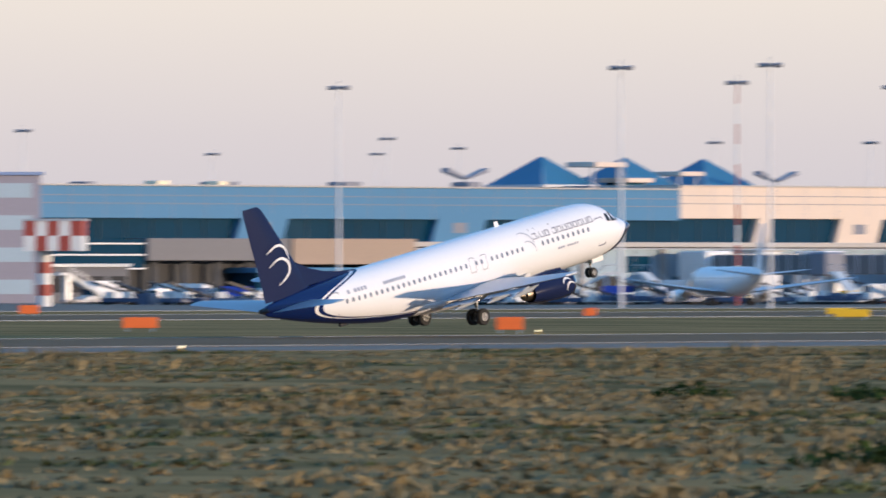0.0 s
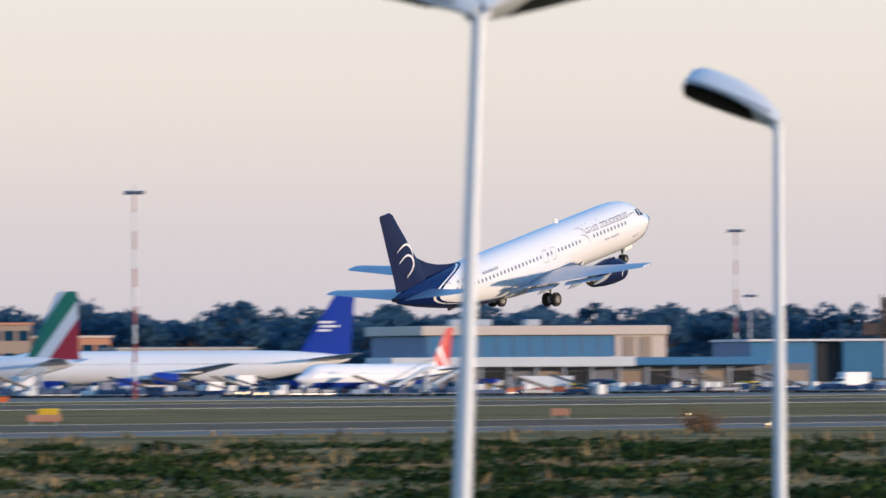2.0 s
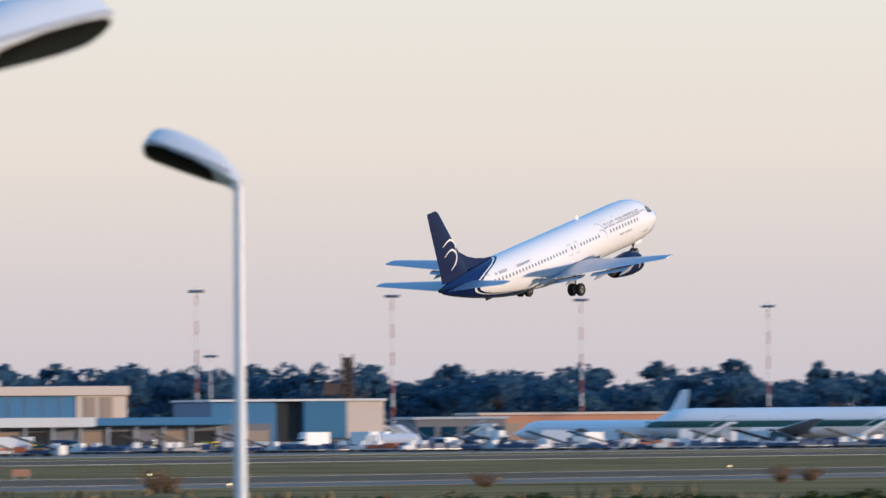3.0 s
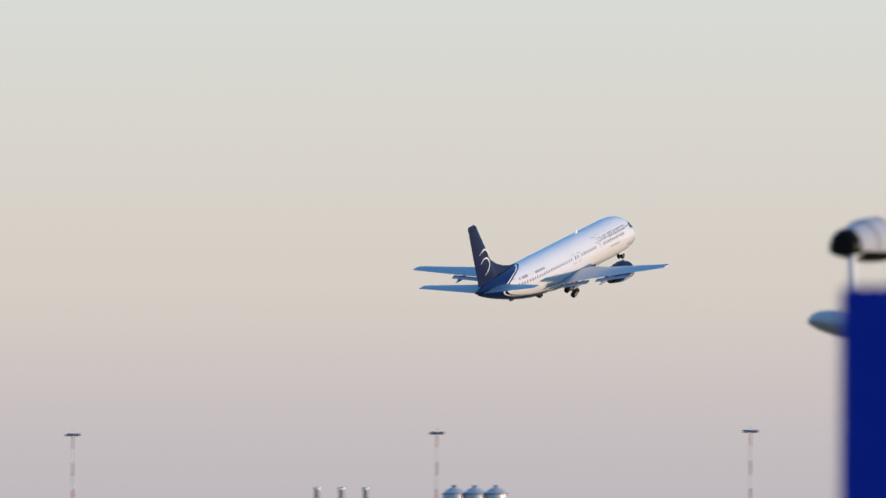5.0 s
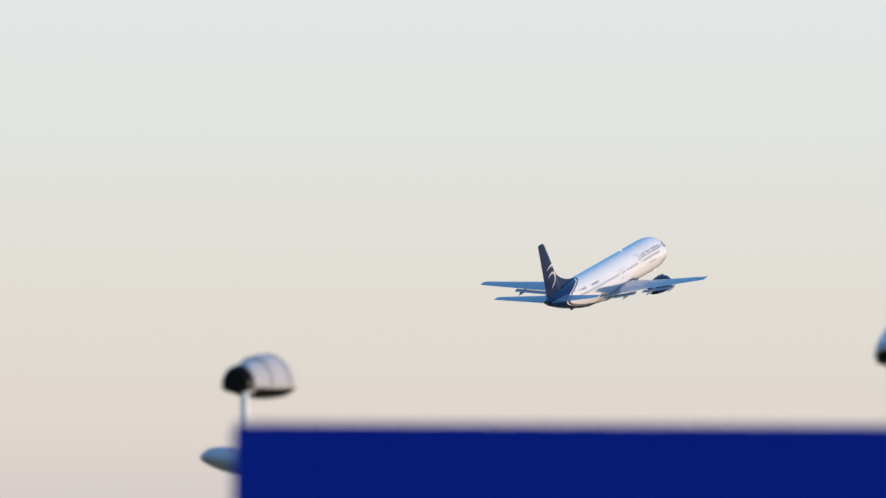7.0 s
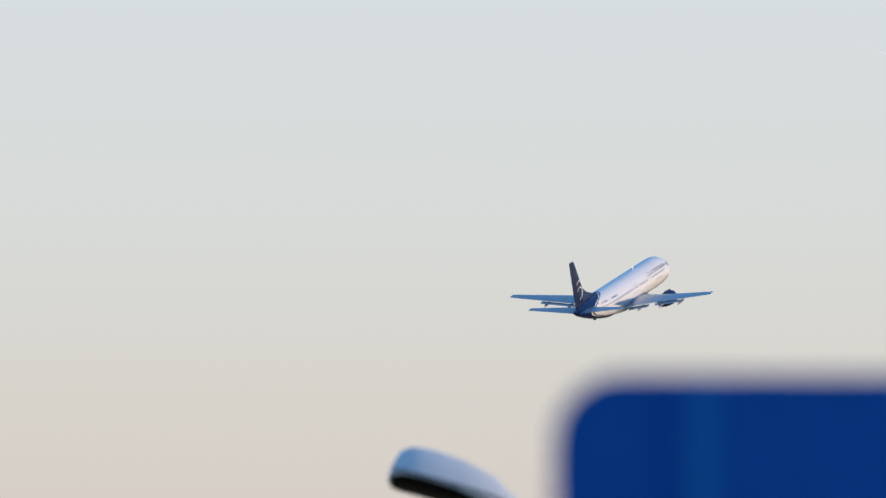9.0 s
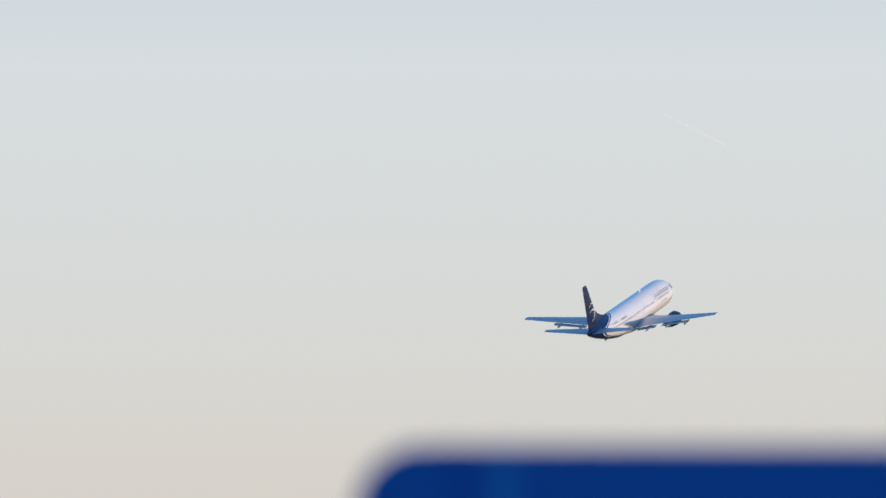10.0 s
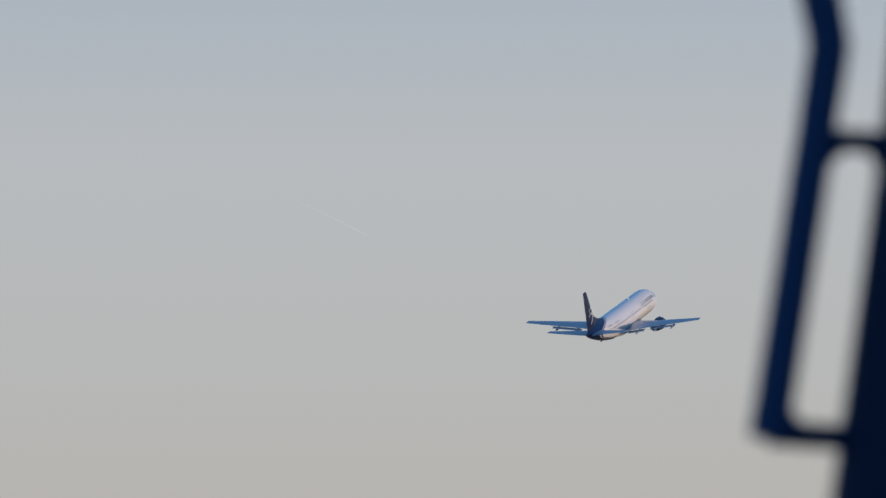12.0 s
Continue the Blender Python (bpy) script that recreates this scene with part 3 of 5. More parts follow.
# thin needles let part of the light through
lt = M_LEAF.node_tree
glow_through, leaf_mix = lt.nodes.new("ShaderNodeBsdfTranslucent"), lt.nodes.new("ShaderNodeMixShader")
lt.links.new(lt.nodes["Principled BSDF"].inputs["Base Color"].links[0].from_socket, glow_through.inputs["Color"])
leaf_mix.inputs[0].default_value = 0.5
lt.links.new(lt.nodes["Principled BSDF"].outputs[0], leaf_mix.inputs[1])
lt.links.new(glow_through.outputs[0], leaf_mix.inputs[2])
lt.links.new(leaf_mix.outputs[0], lt.nodes["Material Output"].inputs["Surface"])
M_TRUNK = mat("pine_bark", (0.12, 0.08, 0.06), 0.9, 0, 0.2, 2.0)
M_BLUE = mat("deep_blue_panel", (0.001, 0.023, 0.34), 0.55, 0, 0.06, 2.0, spec=0.1)
M_SIGN = mat("blue_sign_face", (0.001, 0.09, 0.42), 0.5, 0, 0.06, 3.0, spec=0.12)
M_SIGN2 = mat("lighter_blue_band", (0.006, 0.15, 0.5), 0.5, 0, 0.05, 3.0, spec=0.12)
M_ROYAL = mat("royal_blue_paint", (0.012, 0.045, 0.33), 0.3, 0, 0.06, 1.0, spec=0.3)
M_GREEN = mat("green_paint", (0.012, 0.085, 0.08), 0.35, 0, 0.06, 1.0)
M_VEH = mat("dark_blue_vehicle_paint", (0.03, 0.07, 0.15), 0.4, 0, 0.1, 1.0)
M_RAIL = mat("blue_rail_paint", (0.004, 0.04, 0.13), 0.5, 0, 0.15, 8.0, spec=0.15)
M_FRAME = mat("dark_blue_steel", (0.003, 0.018, 0.06), 0.6, 0, 0.15, 8.0, spec=0.12)

# wall colour darkened to hold the shade of the ground floor bays
M_SHADOWBAY = mat("shaded_bay_render", (0.07, 0.075, 0.085), 0.8, 0, 0.1, 0.5)
M_MULLION = mat("dark_mullion", (0.02, 0.045, 0.06), 0.4, 0, 0.1, 1.0)
M_GREYWALL = mat("grey_render_wall", (0.17, 0.17, 0.18), 0.8, 0, 0.1, 0.5)
M_PALEBLUE = mat("pale_blue_grey_panel", (0.3, 0.4, 0.48), 0.6, 0, 0.08, 0.5)
M_LAMPGLASS_SHADE = mat("dark_glass_and_neck_shade", (0.008, 0.007, 0.006), 0.3, 0, 0.1, 4.0, spec=0.1)
M_TANWALL = mat("tan_render_wall", (0.34, 0.26, 0.2), 0.8, 0, 0.1, 0.5)

M_PALEWALL = mat("lilac_grey_wall", (0.24, 0.235, 0.29), 0.7, 0, 0.12, 0.4)
M_LANTERN = mat("matt_lantern_grey", (0.46, 0.47, 0.5), 0.6, 0, 0.06, 6.0, spec=0.2)
M_GLINT = mat("cream_glint_paint", (0.85, 0.72, 0.5), 0.35, 0, 0.05, 1.0)

# ---- ground ----
bm = bmesh.new()
flat_poly(bm, [(-4500, -3000, 0), (3000, -3000, 0), (3000, 4800, 0), (-4500, 4800, 0)])
tagged(part("ground", bm, M_GRASS), "dry tan and green airfield grass", "ground", kind="structure")


def sheet(name, x0, x1, y0, y1, z, m, label, cat):
    return tagged(part(name, boxes((x0, x1, y0, y1, -0.3, z)), m), label, cat, kind="structure")


sheet("runway_shoulder", -399, -374, -2500, 4500, 0.02, M_APRON, "pale grey paved runway shoulder", "runway")
sheet("runway", -462, -399, -2500, 4500, 0.03, M_ASPHALT, "grey asphalt runway with pale edge lines", "runway")
sheet("taxiway", -745, -652, -2500, 4500, 0.03, M_ASPHALT, "grey asphalt taxiway beyond the grass strip", "taxiway")
sheet("apron", -4000, -825, -2500, 4500, 0.04, M_APRON, "pale grey concrete apron before the terminal", "apron")
for x in (-402.0, -459.0):
    sheet("runway_edge_line", x - 0.2, x + 0.2, -2500, 4500, 0.05, M_PAINTLINE, "worn white painted runway edge line", "road marking")

for x in (-650.5, -747.0, -823.0):
    sheet("taxiway_edge_line", x - 0.3, x + 0.3, -2500, 4500, 0.05, M_PAINTLINE, "pale painted taxiway edge line", "road marking")

# ---- terminal ----
TX = -1130


def terminal():
    t = thing("terminal_building", "long flat-roofed terminal with dark window band and beige cladding", "terminal", pose(TX, 0, 0))
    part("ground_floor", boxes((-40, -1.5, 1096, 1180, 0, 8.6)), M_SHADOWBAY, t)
    part("ground_floor", boxes((-40, -1.5, 1180, 1384, 0, 8.6)), M_PALEBLUE, t, "pale blue-grey panelled ground floor")
    part("floor_slab", boxes((-41, 0.6, 1180, 1385, 8.9, 9.75), bevel=0.1), M_CONC, t, "pale concrete floor slab")
    part("upper_wall", boxes((-40, -1.2, 1096, 1384, 9.5, 14.3)), M_GLASS, t, "dark glass window band")
    # the left band and piers carry the facade's shade as a blue-grey colour
    for y0, y1, za, zb, m, l in ((1096, 1248, 13.4, 18.6, M_BLUEGREY, "cladding band with blue shade in its colour"), (1248, 1384.6, 13.8, 19.25, M_BEIGE, "beige cladding band")):
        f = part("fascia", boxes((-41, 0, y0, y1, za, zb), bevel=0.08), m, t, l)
        for k in (0.45, 0.7):
            part("fascia_joint", boxes((0.0, 0.05, y0, y1, za + (zb - za) * k, za + (zb - za) * k + 0.12)), M_GREYMARK, f)
        n = int((y1 - y0) / 7.6)
        for k in range(1, n):
            y = y0 + (y1 - y0) * k / n
            part("sheet_joint", boxes((0.0, 0.03, y, y + 0.1, za + 0.05, zb - 0.05)), M_PALEMARK if m is M_BEIGE else M_GREYMARK, f)
        part("coping", boxes((-41.2, 0.25, y0, y1, zb, zb + 0.25)), M_CONC, f)
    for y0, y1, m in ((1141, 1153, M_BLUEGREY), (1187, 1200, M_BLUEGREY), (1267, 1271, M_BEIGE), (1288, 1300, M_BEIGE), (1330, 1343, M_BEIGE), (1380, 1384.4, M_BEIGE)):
        bm = bmesh.new()
        loops = []
        for z, k in ((9.5, -0.9), (14.3, 0.9)):
            c, h = (y0 + y1) / 2 + k, (y1 - y0) / 2 * 0.9
            loops.append([(-1.3, c - h, z), (0.1, c - h, z), (0.1, c + h, z), (-1.3, c + h, z)])
        p = part("pier", rings(bm, loops), m, t, "flared wall pier between windows")
        if y1 - y0 > 8:
            c = (y0 + y1) / 2
            part("niche", boxes((0.1, 0.14, c - 1.6, c + 1.6, 11.2, 12.9)), M_GREYMARK, p)
    for k in range(48):
        y = 1099 + 5.95 * k
        part("mullion", boxes((-1.2, -1.05, y, y + 0.14, 9.5, 14.3)), M_MULLION, t)
    # the lower left wing: a solid parapet over bays with shade as dark panels
    part("parapet", boxes((-1.5, 3.5, 1117.5, 1150, 6.6, 10.2), bevel=0.1), M_GREYWALL, t, "grey parapet wall")
    part("side_glazing", boxes((-1.5, 2.6, 1096, 1117.5, 5.4, 10.0)), M_GLASS, t, "dark blue glazed side wing")
    for z in (5.2, 7.4, 9.2):
        part("string_course", boxes((-1.5, 2.8, 1096, 1117.5, z, z + 0.25)), M_MAST, t)
    part("stair_box", boxes((-1.5, 4.0, 1150, 1179, 6.0, 10.2), bevel=0.1), M_TANWALL, t, "tan projecting stair box")
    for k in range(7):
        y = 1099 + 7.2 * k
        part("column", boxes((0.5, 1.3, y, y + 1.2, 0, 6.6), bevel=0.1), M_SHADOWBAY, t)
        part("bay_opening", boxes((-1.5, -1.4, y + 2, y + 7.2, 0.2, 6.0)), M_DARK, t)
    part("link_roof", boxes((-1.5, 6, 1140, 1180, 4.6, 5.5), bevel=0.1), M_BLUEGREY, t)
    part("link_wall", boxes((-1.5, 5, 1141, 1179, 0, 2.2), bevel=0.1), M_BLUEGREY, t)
    part("link_glass", boxes((-1.5, 4.6, 1141, 1179, 2.2, 4.6)), M_GLASS, t)
    for k in range(10):
        y = 1184 + 20 * k
        part("column", boxes((-1.4, -0.5, y, y + 1.0, 0, 8.6), bevel=0.1), M_CONC, t)
        # flat near-black panels paint the shade inside most openings
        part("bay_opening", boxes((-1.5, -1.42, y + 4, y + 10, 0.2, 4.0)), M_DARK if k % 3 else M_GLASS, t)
        part("high_window", boxes((-1.5, -1.42, y + 12, y + 18, 4.6, 7.4)), M_GLASS, t)
        for j in range(5):
            part("panel_joint", boxes((-1.5, -1.41, y + 2 + 4 * j, y + 2.15 + 4 * j, 4.2, 8.6)), M_GREYMARK, t)
    for y0, y1 in ((1259, 1263.5), (1316.5, 1327.5), (1349, 1356.5)):
        tw = part("bridge_tower", boxes((-1.5, 9, y0, y1, 0, 8.5), bevel=0.2), M_WHITE, t, "white tower at the head of a boarding bridge")
        part("tower_door", boxes((8.9, 9.05, y0 + 1.2, y0 + 2.4, 0.1, 2.2)), M_GREYMARK, tw)
        part("tower_cap", boxes((-1.5, 9.3, y0 - 0.3, y1 + 0.3, 8.1, 8.45)), M_CONC, tw)
    # two small boxes added as roof glints, sunlight put into their cream colour
    for y, w in ((1126, 2.9), (1140, 2.2)):
        part("roof_duct", boxes((-6, -3, y, y + w, 18.85, 19.5), bevel=0.06), M_GLINT, t, "roof unit with sun glint in its cream colour")
    for k in range(9):
        y = 1112 + 29.7 * k
        part("roof_plant", boxes((-9, -5, y, y + 2 + (k * 7) % 4, 18.6, 19.3 + 0.15 * ((k * 5) % 4)), bevel=0.05), M_GREYMARK, t)
    return t

terminal()


def pyramid_roof(y, w, h, m):
    t = thing("pyramid_roof", "blue sheet pyramid skylight roof on the terminal", "roof", pose(TX - 34, y, 19.6), "pyramid roofs")
    bm = bmesh.new()
    b = [bm.verts.new(p) for p in ((-w, -w, 0), (w, -w, 0), (w, w, 0), (-w, w, 0))]
    a = [bm.verts.new(p) for p in ((-0.25, -0.25, h), (0.25, -0.25, h), (0.25, 0.25, h), (-0.25, 0.25, h))]
    for i in range(4):
        j = (i + 1) % 4
        bm.faces.new((b[i], b[j], a[j], a[i]))
    bm.faces.new(a)
    part("roof_sheet", bm, m, t)
    for sx, sy in ((1, 1), (1, -1)):
        part("ridge", tube(bmesh.new(), [(sx * w, sy * w, 0), (0, 0, h)], 0.1, 6), M_STEEL, t)
    part("kerb", boxes((-w - 0.2, w + 0.2, -w - 0.2, w + 0.2, -0.3, 0.15)), M_STEEL, t)
    return t


for y, h in ((1250, 5.0), (1271, 5.0), (1291.5, 4.9)):
    pyramid_roof(y, 6.8, h, M_SLATE)


canopy = thing("roof_canopy", "pale flat canopies between the pyramid roofs", "roof canopy", pose(TX - 30, 0, 19.2))
for y0, y1, z0, z1 in ((1255, 1263, 3.6, 4.5), (1277, 1283, 2.2, 3.0), (1263, 1270, 1.0, 1.8)):
    part("canopy_slab", boxes((-3, 4, y0, y1, z0, z1), bevel=0.1), M_BEIGE, canopy)
    for y in (y0 + 0.6, y1 - 0.9):
        part("canopy_post", boxes((2.5, 2.8, y, y + 0.3, 0, z0)), M_STEEL, canopy)


def light_mast(x, y, h, banded=True, kind_w=0.8):
    t = thing("floodlight_mast", "tall red and white banded apron floodlight mast" if banded else "tall pale apron floodlight mast", "light mast", pose(x, y, 0), "apron masts")
    n = 11
    for k in range(n):
        r0, r1 = (0.26 - 0.014 * k, 0.246 - 0.014 * k) if banded else (0.24 - 0.012 * k, 0.228 - 0.012 * k)
        part("mast_band", tube(bmesh.new(), [(0, 0, h * k / n), (0, 0, h * (k + 1) / n)], [r0, r1], 12), (M_RED if k % 2 == 0 else M_LINE) if banded else M_MAST, t, "", True)
    part("lamp_ring", tube(bmesh.new(), [(0, 0, h), (0, 0, h + 0.3)], [0.9 * kind_w, 0.9 * kind_w], 16), M_STEEL, t)
    for k in range(8):
        a = 2 * math.pi * k / 8
        part("floodlight", boxes((-0.35, 0.35, -0.2, 0.2, -0.25, 0.25), bevel=0.04), M_GREYMARK, t).matrix_basis = pose(1.45 * kind_w * math.cos(a), 1.45 * kind_w * math.sin(a), h + 0.1, 25, 0, math.degrees(a))
    part("finial", tube(bmesh.new(), [(0, 0, h + 0.3), (0, 0, h + 1.2)], 0.06, 6), M_STEEL, t)
    return t


def polar(az, d):
    return -d * math.sin(radians(az)), d * math.cos(radians(az))


MASTS = [(44.13, 1372, 30, False), (42.50, 1243, 30, False), (41.83, 1340, 30, True), (41.64, 1228, 30, False), (40.93, 1374, 30, False), (39.27, 1475, 30, True),
         (38.68, 1334, 30, False), (38.58, 1340, 30, False), (37.19, 1442, 30, True), (33.72, 1871, 30, True), (32.59, 1962, 30, True), (31.50, 2046, 30, True),
         (30.42, 2181, 30, True), (29.34, 2008, 30, True), (27.24, 1955, 30, True), (25.43, 1907, 30, True), (33.64, 2180, 20, False),
         (45.95, 1773, 30, False), (43.85, 1881, 30, False), (43.44, 2024, 30, False), (44.86, 2113, 30, False), (43.91, 2116, 30, False), (41.96, 1942, 30, False), (41.06, 1947, 30, False)]
for az, d, h, banded in MASTS:
    light_mast(*polar(az, d), h, banded)


# ---- pine belt ----
def crown_clump(g, verts, faces, c, r, n):
    """A loose round clump of leaf sprays about c."""
    for k in range(n):
        d = Vector((g.gauss(0, 1), g.gauss(0, 1), g.gauss(0, 1))).normalized() * r * g.uniform(0.55, 1.0)
        d.z *= 0.62
        p, s = c + d, g.uniform(0.55, 1.05)
        u = Vector((g.gauss(0, 1), g.gauss(0, 1), g.gauss(0, 1))).normalized() * s
        v = Vector((g.gauss(0, 1), g.gauss(0, 1), g.gauss(0, 1))).normalized() * s
        i = len(verts)
        verts += [p + u, p + v, p - u * 0.8, p - v * 0.6]
        faces += [(i, i + 1, i + 2), (i, i + 2, i + 3)]


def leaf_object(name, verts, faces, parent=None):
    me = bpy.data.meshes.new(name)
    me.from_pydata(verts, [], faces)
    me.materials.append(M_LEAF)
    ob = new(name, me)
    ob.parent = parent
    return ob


def pine(x, y, h, w, g):
    t = thing("umbrella_pine", "dark umbrella pine in a far belt, tinted haze-blue", "tree", pose(x, y, 0), "pine belt")
    trunk = bmesh.new()
    lean = g.uniform(-0.06, 0.06) * h
    tube(trunk, [(0, 0, -0.2), (lean * 0.4, 0, h * 0.35), (lean, 0, h * 0.72)], [0.4, 0.3, 0.16], 7)
    verts, faces = [], []
    for k in range(11):
        a, rr = g.uniform(0, 6.28), math.sqrt(g.random())
        c = Vector((lean + w * 0.42 * rr * math.cos(a), w * 0.42 * rr * math.sin(a), h * (0.9 - 0.22 * rr * rr - 0.14 * g.random())))
        tube(trunk, [(lean * 0.7, 0, h * 0.45), c], [0.14, 0.05], 5)
        crown_clump(g, verts, faces, c, g.uniform(2.0, 3.4), 44)
    for k in range(13):
        a = g.uniform(0, 6.28)
        crown_clump(g, verts, faces, Vector((w * 0.4 * math.cos(a), w * 0.4 * math.sin(a), h * g.uniform(0.08, 0.55))), g.uniform(2.0, 3.2), 34)
    part("trunk", trunk, M_TRUNK, t)
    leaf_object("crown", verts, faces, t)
    return t


PINE_KINDS = []
rnd = random.Random(3)
for k in range(9):
    PINE_KINDS.append(pine(*polar(40.2 - 0.6 * k, 2420), rnd.uniform(15, 19), rnd.uniform(11, 18), rnd))
for k in range(275):
    az = 40.0 - 14.5 * k / 275 + rnd.uniform(-0.06, 0.06)
    x, y = polar(az, rnd.uniform(2180, 2400))
    sc = rnd.uniform(0.82, 1.16) * float(np.interp(az, [28, 32, 36, 40], [0.9, 0.94, 1.08, 1.1]))
    c = copy_thing(rnd.choice(PINE_KINDS), pose(x, y, 0, 0, 0, rnd.uniform(0, 360)))
    c.scale = (sc, sc, sc)


def lone_pine(x, y, h, w, g):
    """A tall pine with a bare forked trunk and one broad flat crown."""
    t = thing("umbrella_pine", "tall umbrella pine with a bare trunk and broad flat crown", "tree", pose(x, y, 0), "tall pines")
    trunk = bmesh.new()
    tube(trunk, [(0, 0, -0.2), (0.2, 0, h * 0.35), (0, 0, h * 0.66)], [0.42, 0.34, 0.24], 7)
    vs, fs = [], []
    for k in range(17):
        a, rr = g.uniform(0, 6.28), math.sqrt(g.random())
        c = Vector((w * 0.42 * rr * math.cos(a), w * 0.42 * rr * math.sin(a), h * (0.95 - 0.12 * rr * rr - 0.13 * g.random())))
        tube(trunk, [(0, 0, h * 0.62), c], [0.15, 0.05], 5)
        crown_clump(g, vs, fs, c, g.uniform(1.1, 1.8), 26)
    part("trunk", trunk, M_TRUNK, t)
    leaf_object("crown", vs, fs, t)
    return t


for az, h, w in ((34.51, 20.5, 9.5), (34.18, 18.0, 7.0), (33.92, 18.2, 8.0), (33.4, 19.5, 7.5), (32.7, 19.2, 6.0), (32.27, 19.8, 8.0), (31.45, 19.5, 9.0), (31.05, 20.0, 8.5), (30.62, 20.0, 10.0), (30.1, 19.4, 8.0), (29.6, 19.6, 9.0), (38.9, 21.0, 10.0), (37.6, 20.5, 10.0), (36.6, 21.0, 9.0), (35.7, 20.5, 9.0)):
    lone_pine(*polar(az, 2300), h * 0.99, w * 1.15, rnd)
verts, faces = [], []
for k in range(900):
    az = rnd.uniform(24, 41)
    hh = float(np.interp(az, [28, 32, 36, 40], [0.8, 0.85, 1.0, 1.05])) * (11 + 4 * noise.noise(Vector((az * 3, 0, 5))))
    crown_clump(rnd, verts, faces, Vector((*polar(az, rnd.uniform(2420, 2520)), hh * rnd.random())), rnd.uniform(2, 3.6), 26)
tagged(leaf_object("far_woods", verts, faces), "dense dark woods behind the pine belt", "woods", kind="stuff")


# ---- near street lamps ----
def lamp_head(parent, L=1.05, W=0.42):
    """A long oval lantern along +x from its root, with a dark glass below."""
    bm = bmesh.new()
    loops = []
    n = 16
    for u, k, zo in ((0.0, 0.34, 0.0), (0.06, 0.5, 0.01), (0.25, 0.82, 0.03), (0.5, 0.97, 0.05), (0.75, 1.0, 0.055), (0.9, 0.95, 0.05), (0.97, 0.8, 0.04), (1.0, 0.5, 0.03)):
        loops.append([(u * L, W / 2 * k * math.cos(a), zo + (W * 0.66 * k * math.sin(a) if math.sin(a) > 0 else 0.05 * k * math.sin(a))) for a in (2 * math.pi * j / n for j in range(n))])
    h = part("lantern", rings(bm, loops), M_POLE, parent, "pale oval lantern housing", True)
    seam = [(u * L, W / 2 * k * 0.985 * sy, 0.045 + 0.04 * W) for sy, us in ((1, ((0.1, 0.56), (0.25, 0.82), (0.5, 0.97), (0.75, 1.0), (0.9, 0.95), (0.97, 0.8))), (-1, ((0.97, 0.8), (0.9, 0.95), (0.75, 1.0), (0.5, 0.97), (0.25, 0.82), (0.1, 0.56)))) for u, k in us]
    part("lantern_seam", tube(bmesh.new(), seam, 0.012, 6), M_GREYMARK, h, "dark lantern seam")
    bm = bmesh.new()
    bowl = []
    for u, k, zo in ((0.24, 0.3, 0.02), (0.28, 0.72, 0.025), (0.5, 0.95, 0.045), (0.75, 1.0, 0.05), (0.9, 0.92, 0.045), (0.975, 0.65, 0.03)):
        bowl.append([(u * L, W / 2 * k * 0.97 * math.cos(a), zo - 0.012 + 0.055 * k * math.sin(a)) for a in (math.pi + math.pi * j / 12 for j in range(13))])
    part("lamp_glass", rings(bm, bowl, close=False, cap=False), M_LAMPGLASS_SHADE, h, "dark lamp glass", True)
    return h


def hood_head(parent, L, W, glass=True):
    """A helmet-like lantern along +x: a neck with painted shade at its root, a full dome, a rounded tip."""
    prof = ((0.0, 0.62), (0.1, 0.7), (0.25, 0.86), (0.45, 1.0), (0.62, 0.99), (0.78, 0.88), (0.9, 0.68), (0.97, 0.42), (1.0, 0.16))
    n = 20
    loops = [[(u * L, W / 2 * k * math.cos(a), W * k * (0.62 * math.sin(a) if math.sin(a) > 0 else 0.16 * math.sin(a))) for a in (2 * math.pi * j / n for j in range(n))] for u, k in prof]
    h = part("lantern", rings(bmesh.new(), loops), M_LANTERN, parent, "pale helmet-shaped lantern housing", True)
    for u, k in ((0.3, 0.905), (0.62, 1.0)):
        seam = [(u * L, W / 2 * k * math.cos(a), W * k * 0.62 * math.sin(a)) for a in (math.pi * j / 14 for j in range(15))]
        part("lantern_seam", tube(bmesh.new(), seam, 0.006, 6), M_GREYMARK, h, "thin dark lantern seam")
    if glass:
        # the neck faces away from the sun; its shade is put into the colour
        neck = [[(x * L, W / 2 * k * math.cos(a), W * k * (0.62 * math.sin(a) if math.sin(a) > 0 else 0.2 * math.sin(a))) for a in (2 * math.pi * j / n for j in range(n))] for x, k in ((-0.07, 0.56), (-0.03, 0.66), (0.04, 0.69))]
        part("neck", rings(bmesh.new(), neck), M_LAMPGLASS_SHADE, h, "lantern neck with shade in its dark colour", True)
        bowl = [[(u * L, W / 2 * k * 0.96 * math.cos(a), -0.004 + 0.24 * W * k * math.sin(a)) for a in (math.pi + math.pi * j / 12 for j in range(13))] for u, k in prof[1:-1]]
        part("lamp_glass", rings(bmesh.new(), bowl, close=False, cap=False), M_LAMPGLASS_SHADE, h, "dark lamp glass", True)
    # the lantern hangs a little to one side of its pole
    for ob in (h, *h.children):
        ob.data.transform(Matrix.Translation((0, 0.16 * W, 0)))
    return h


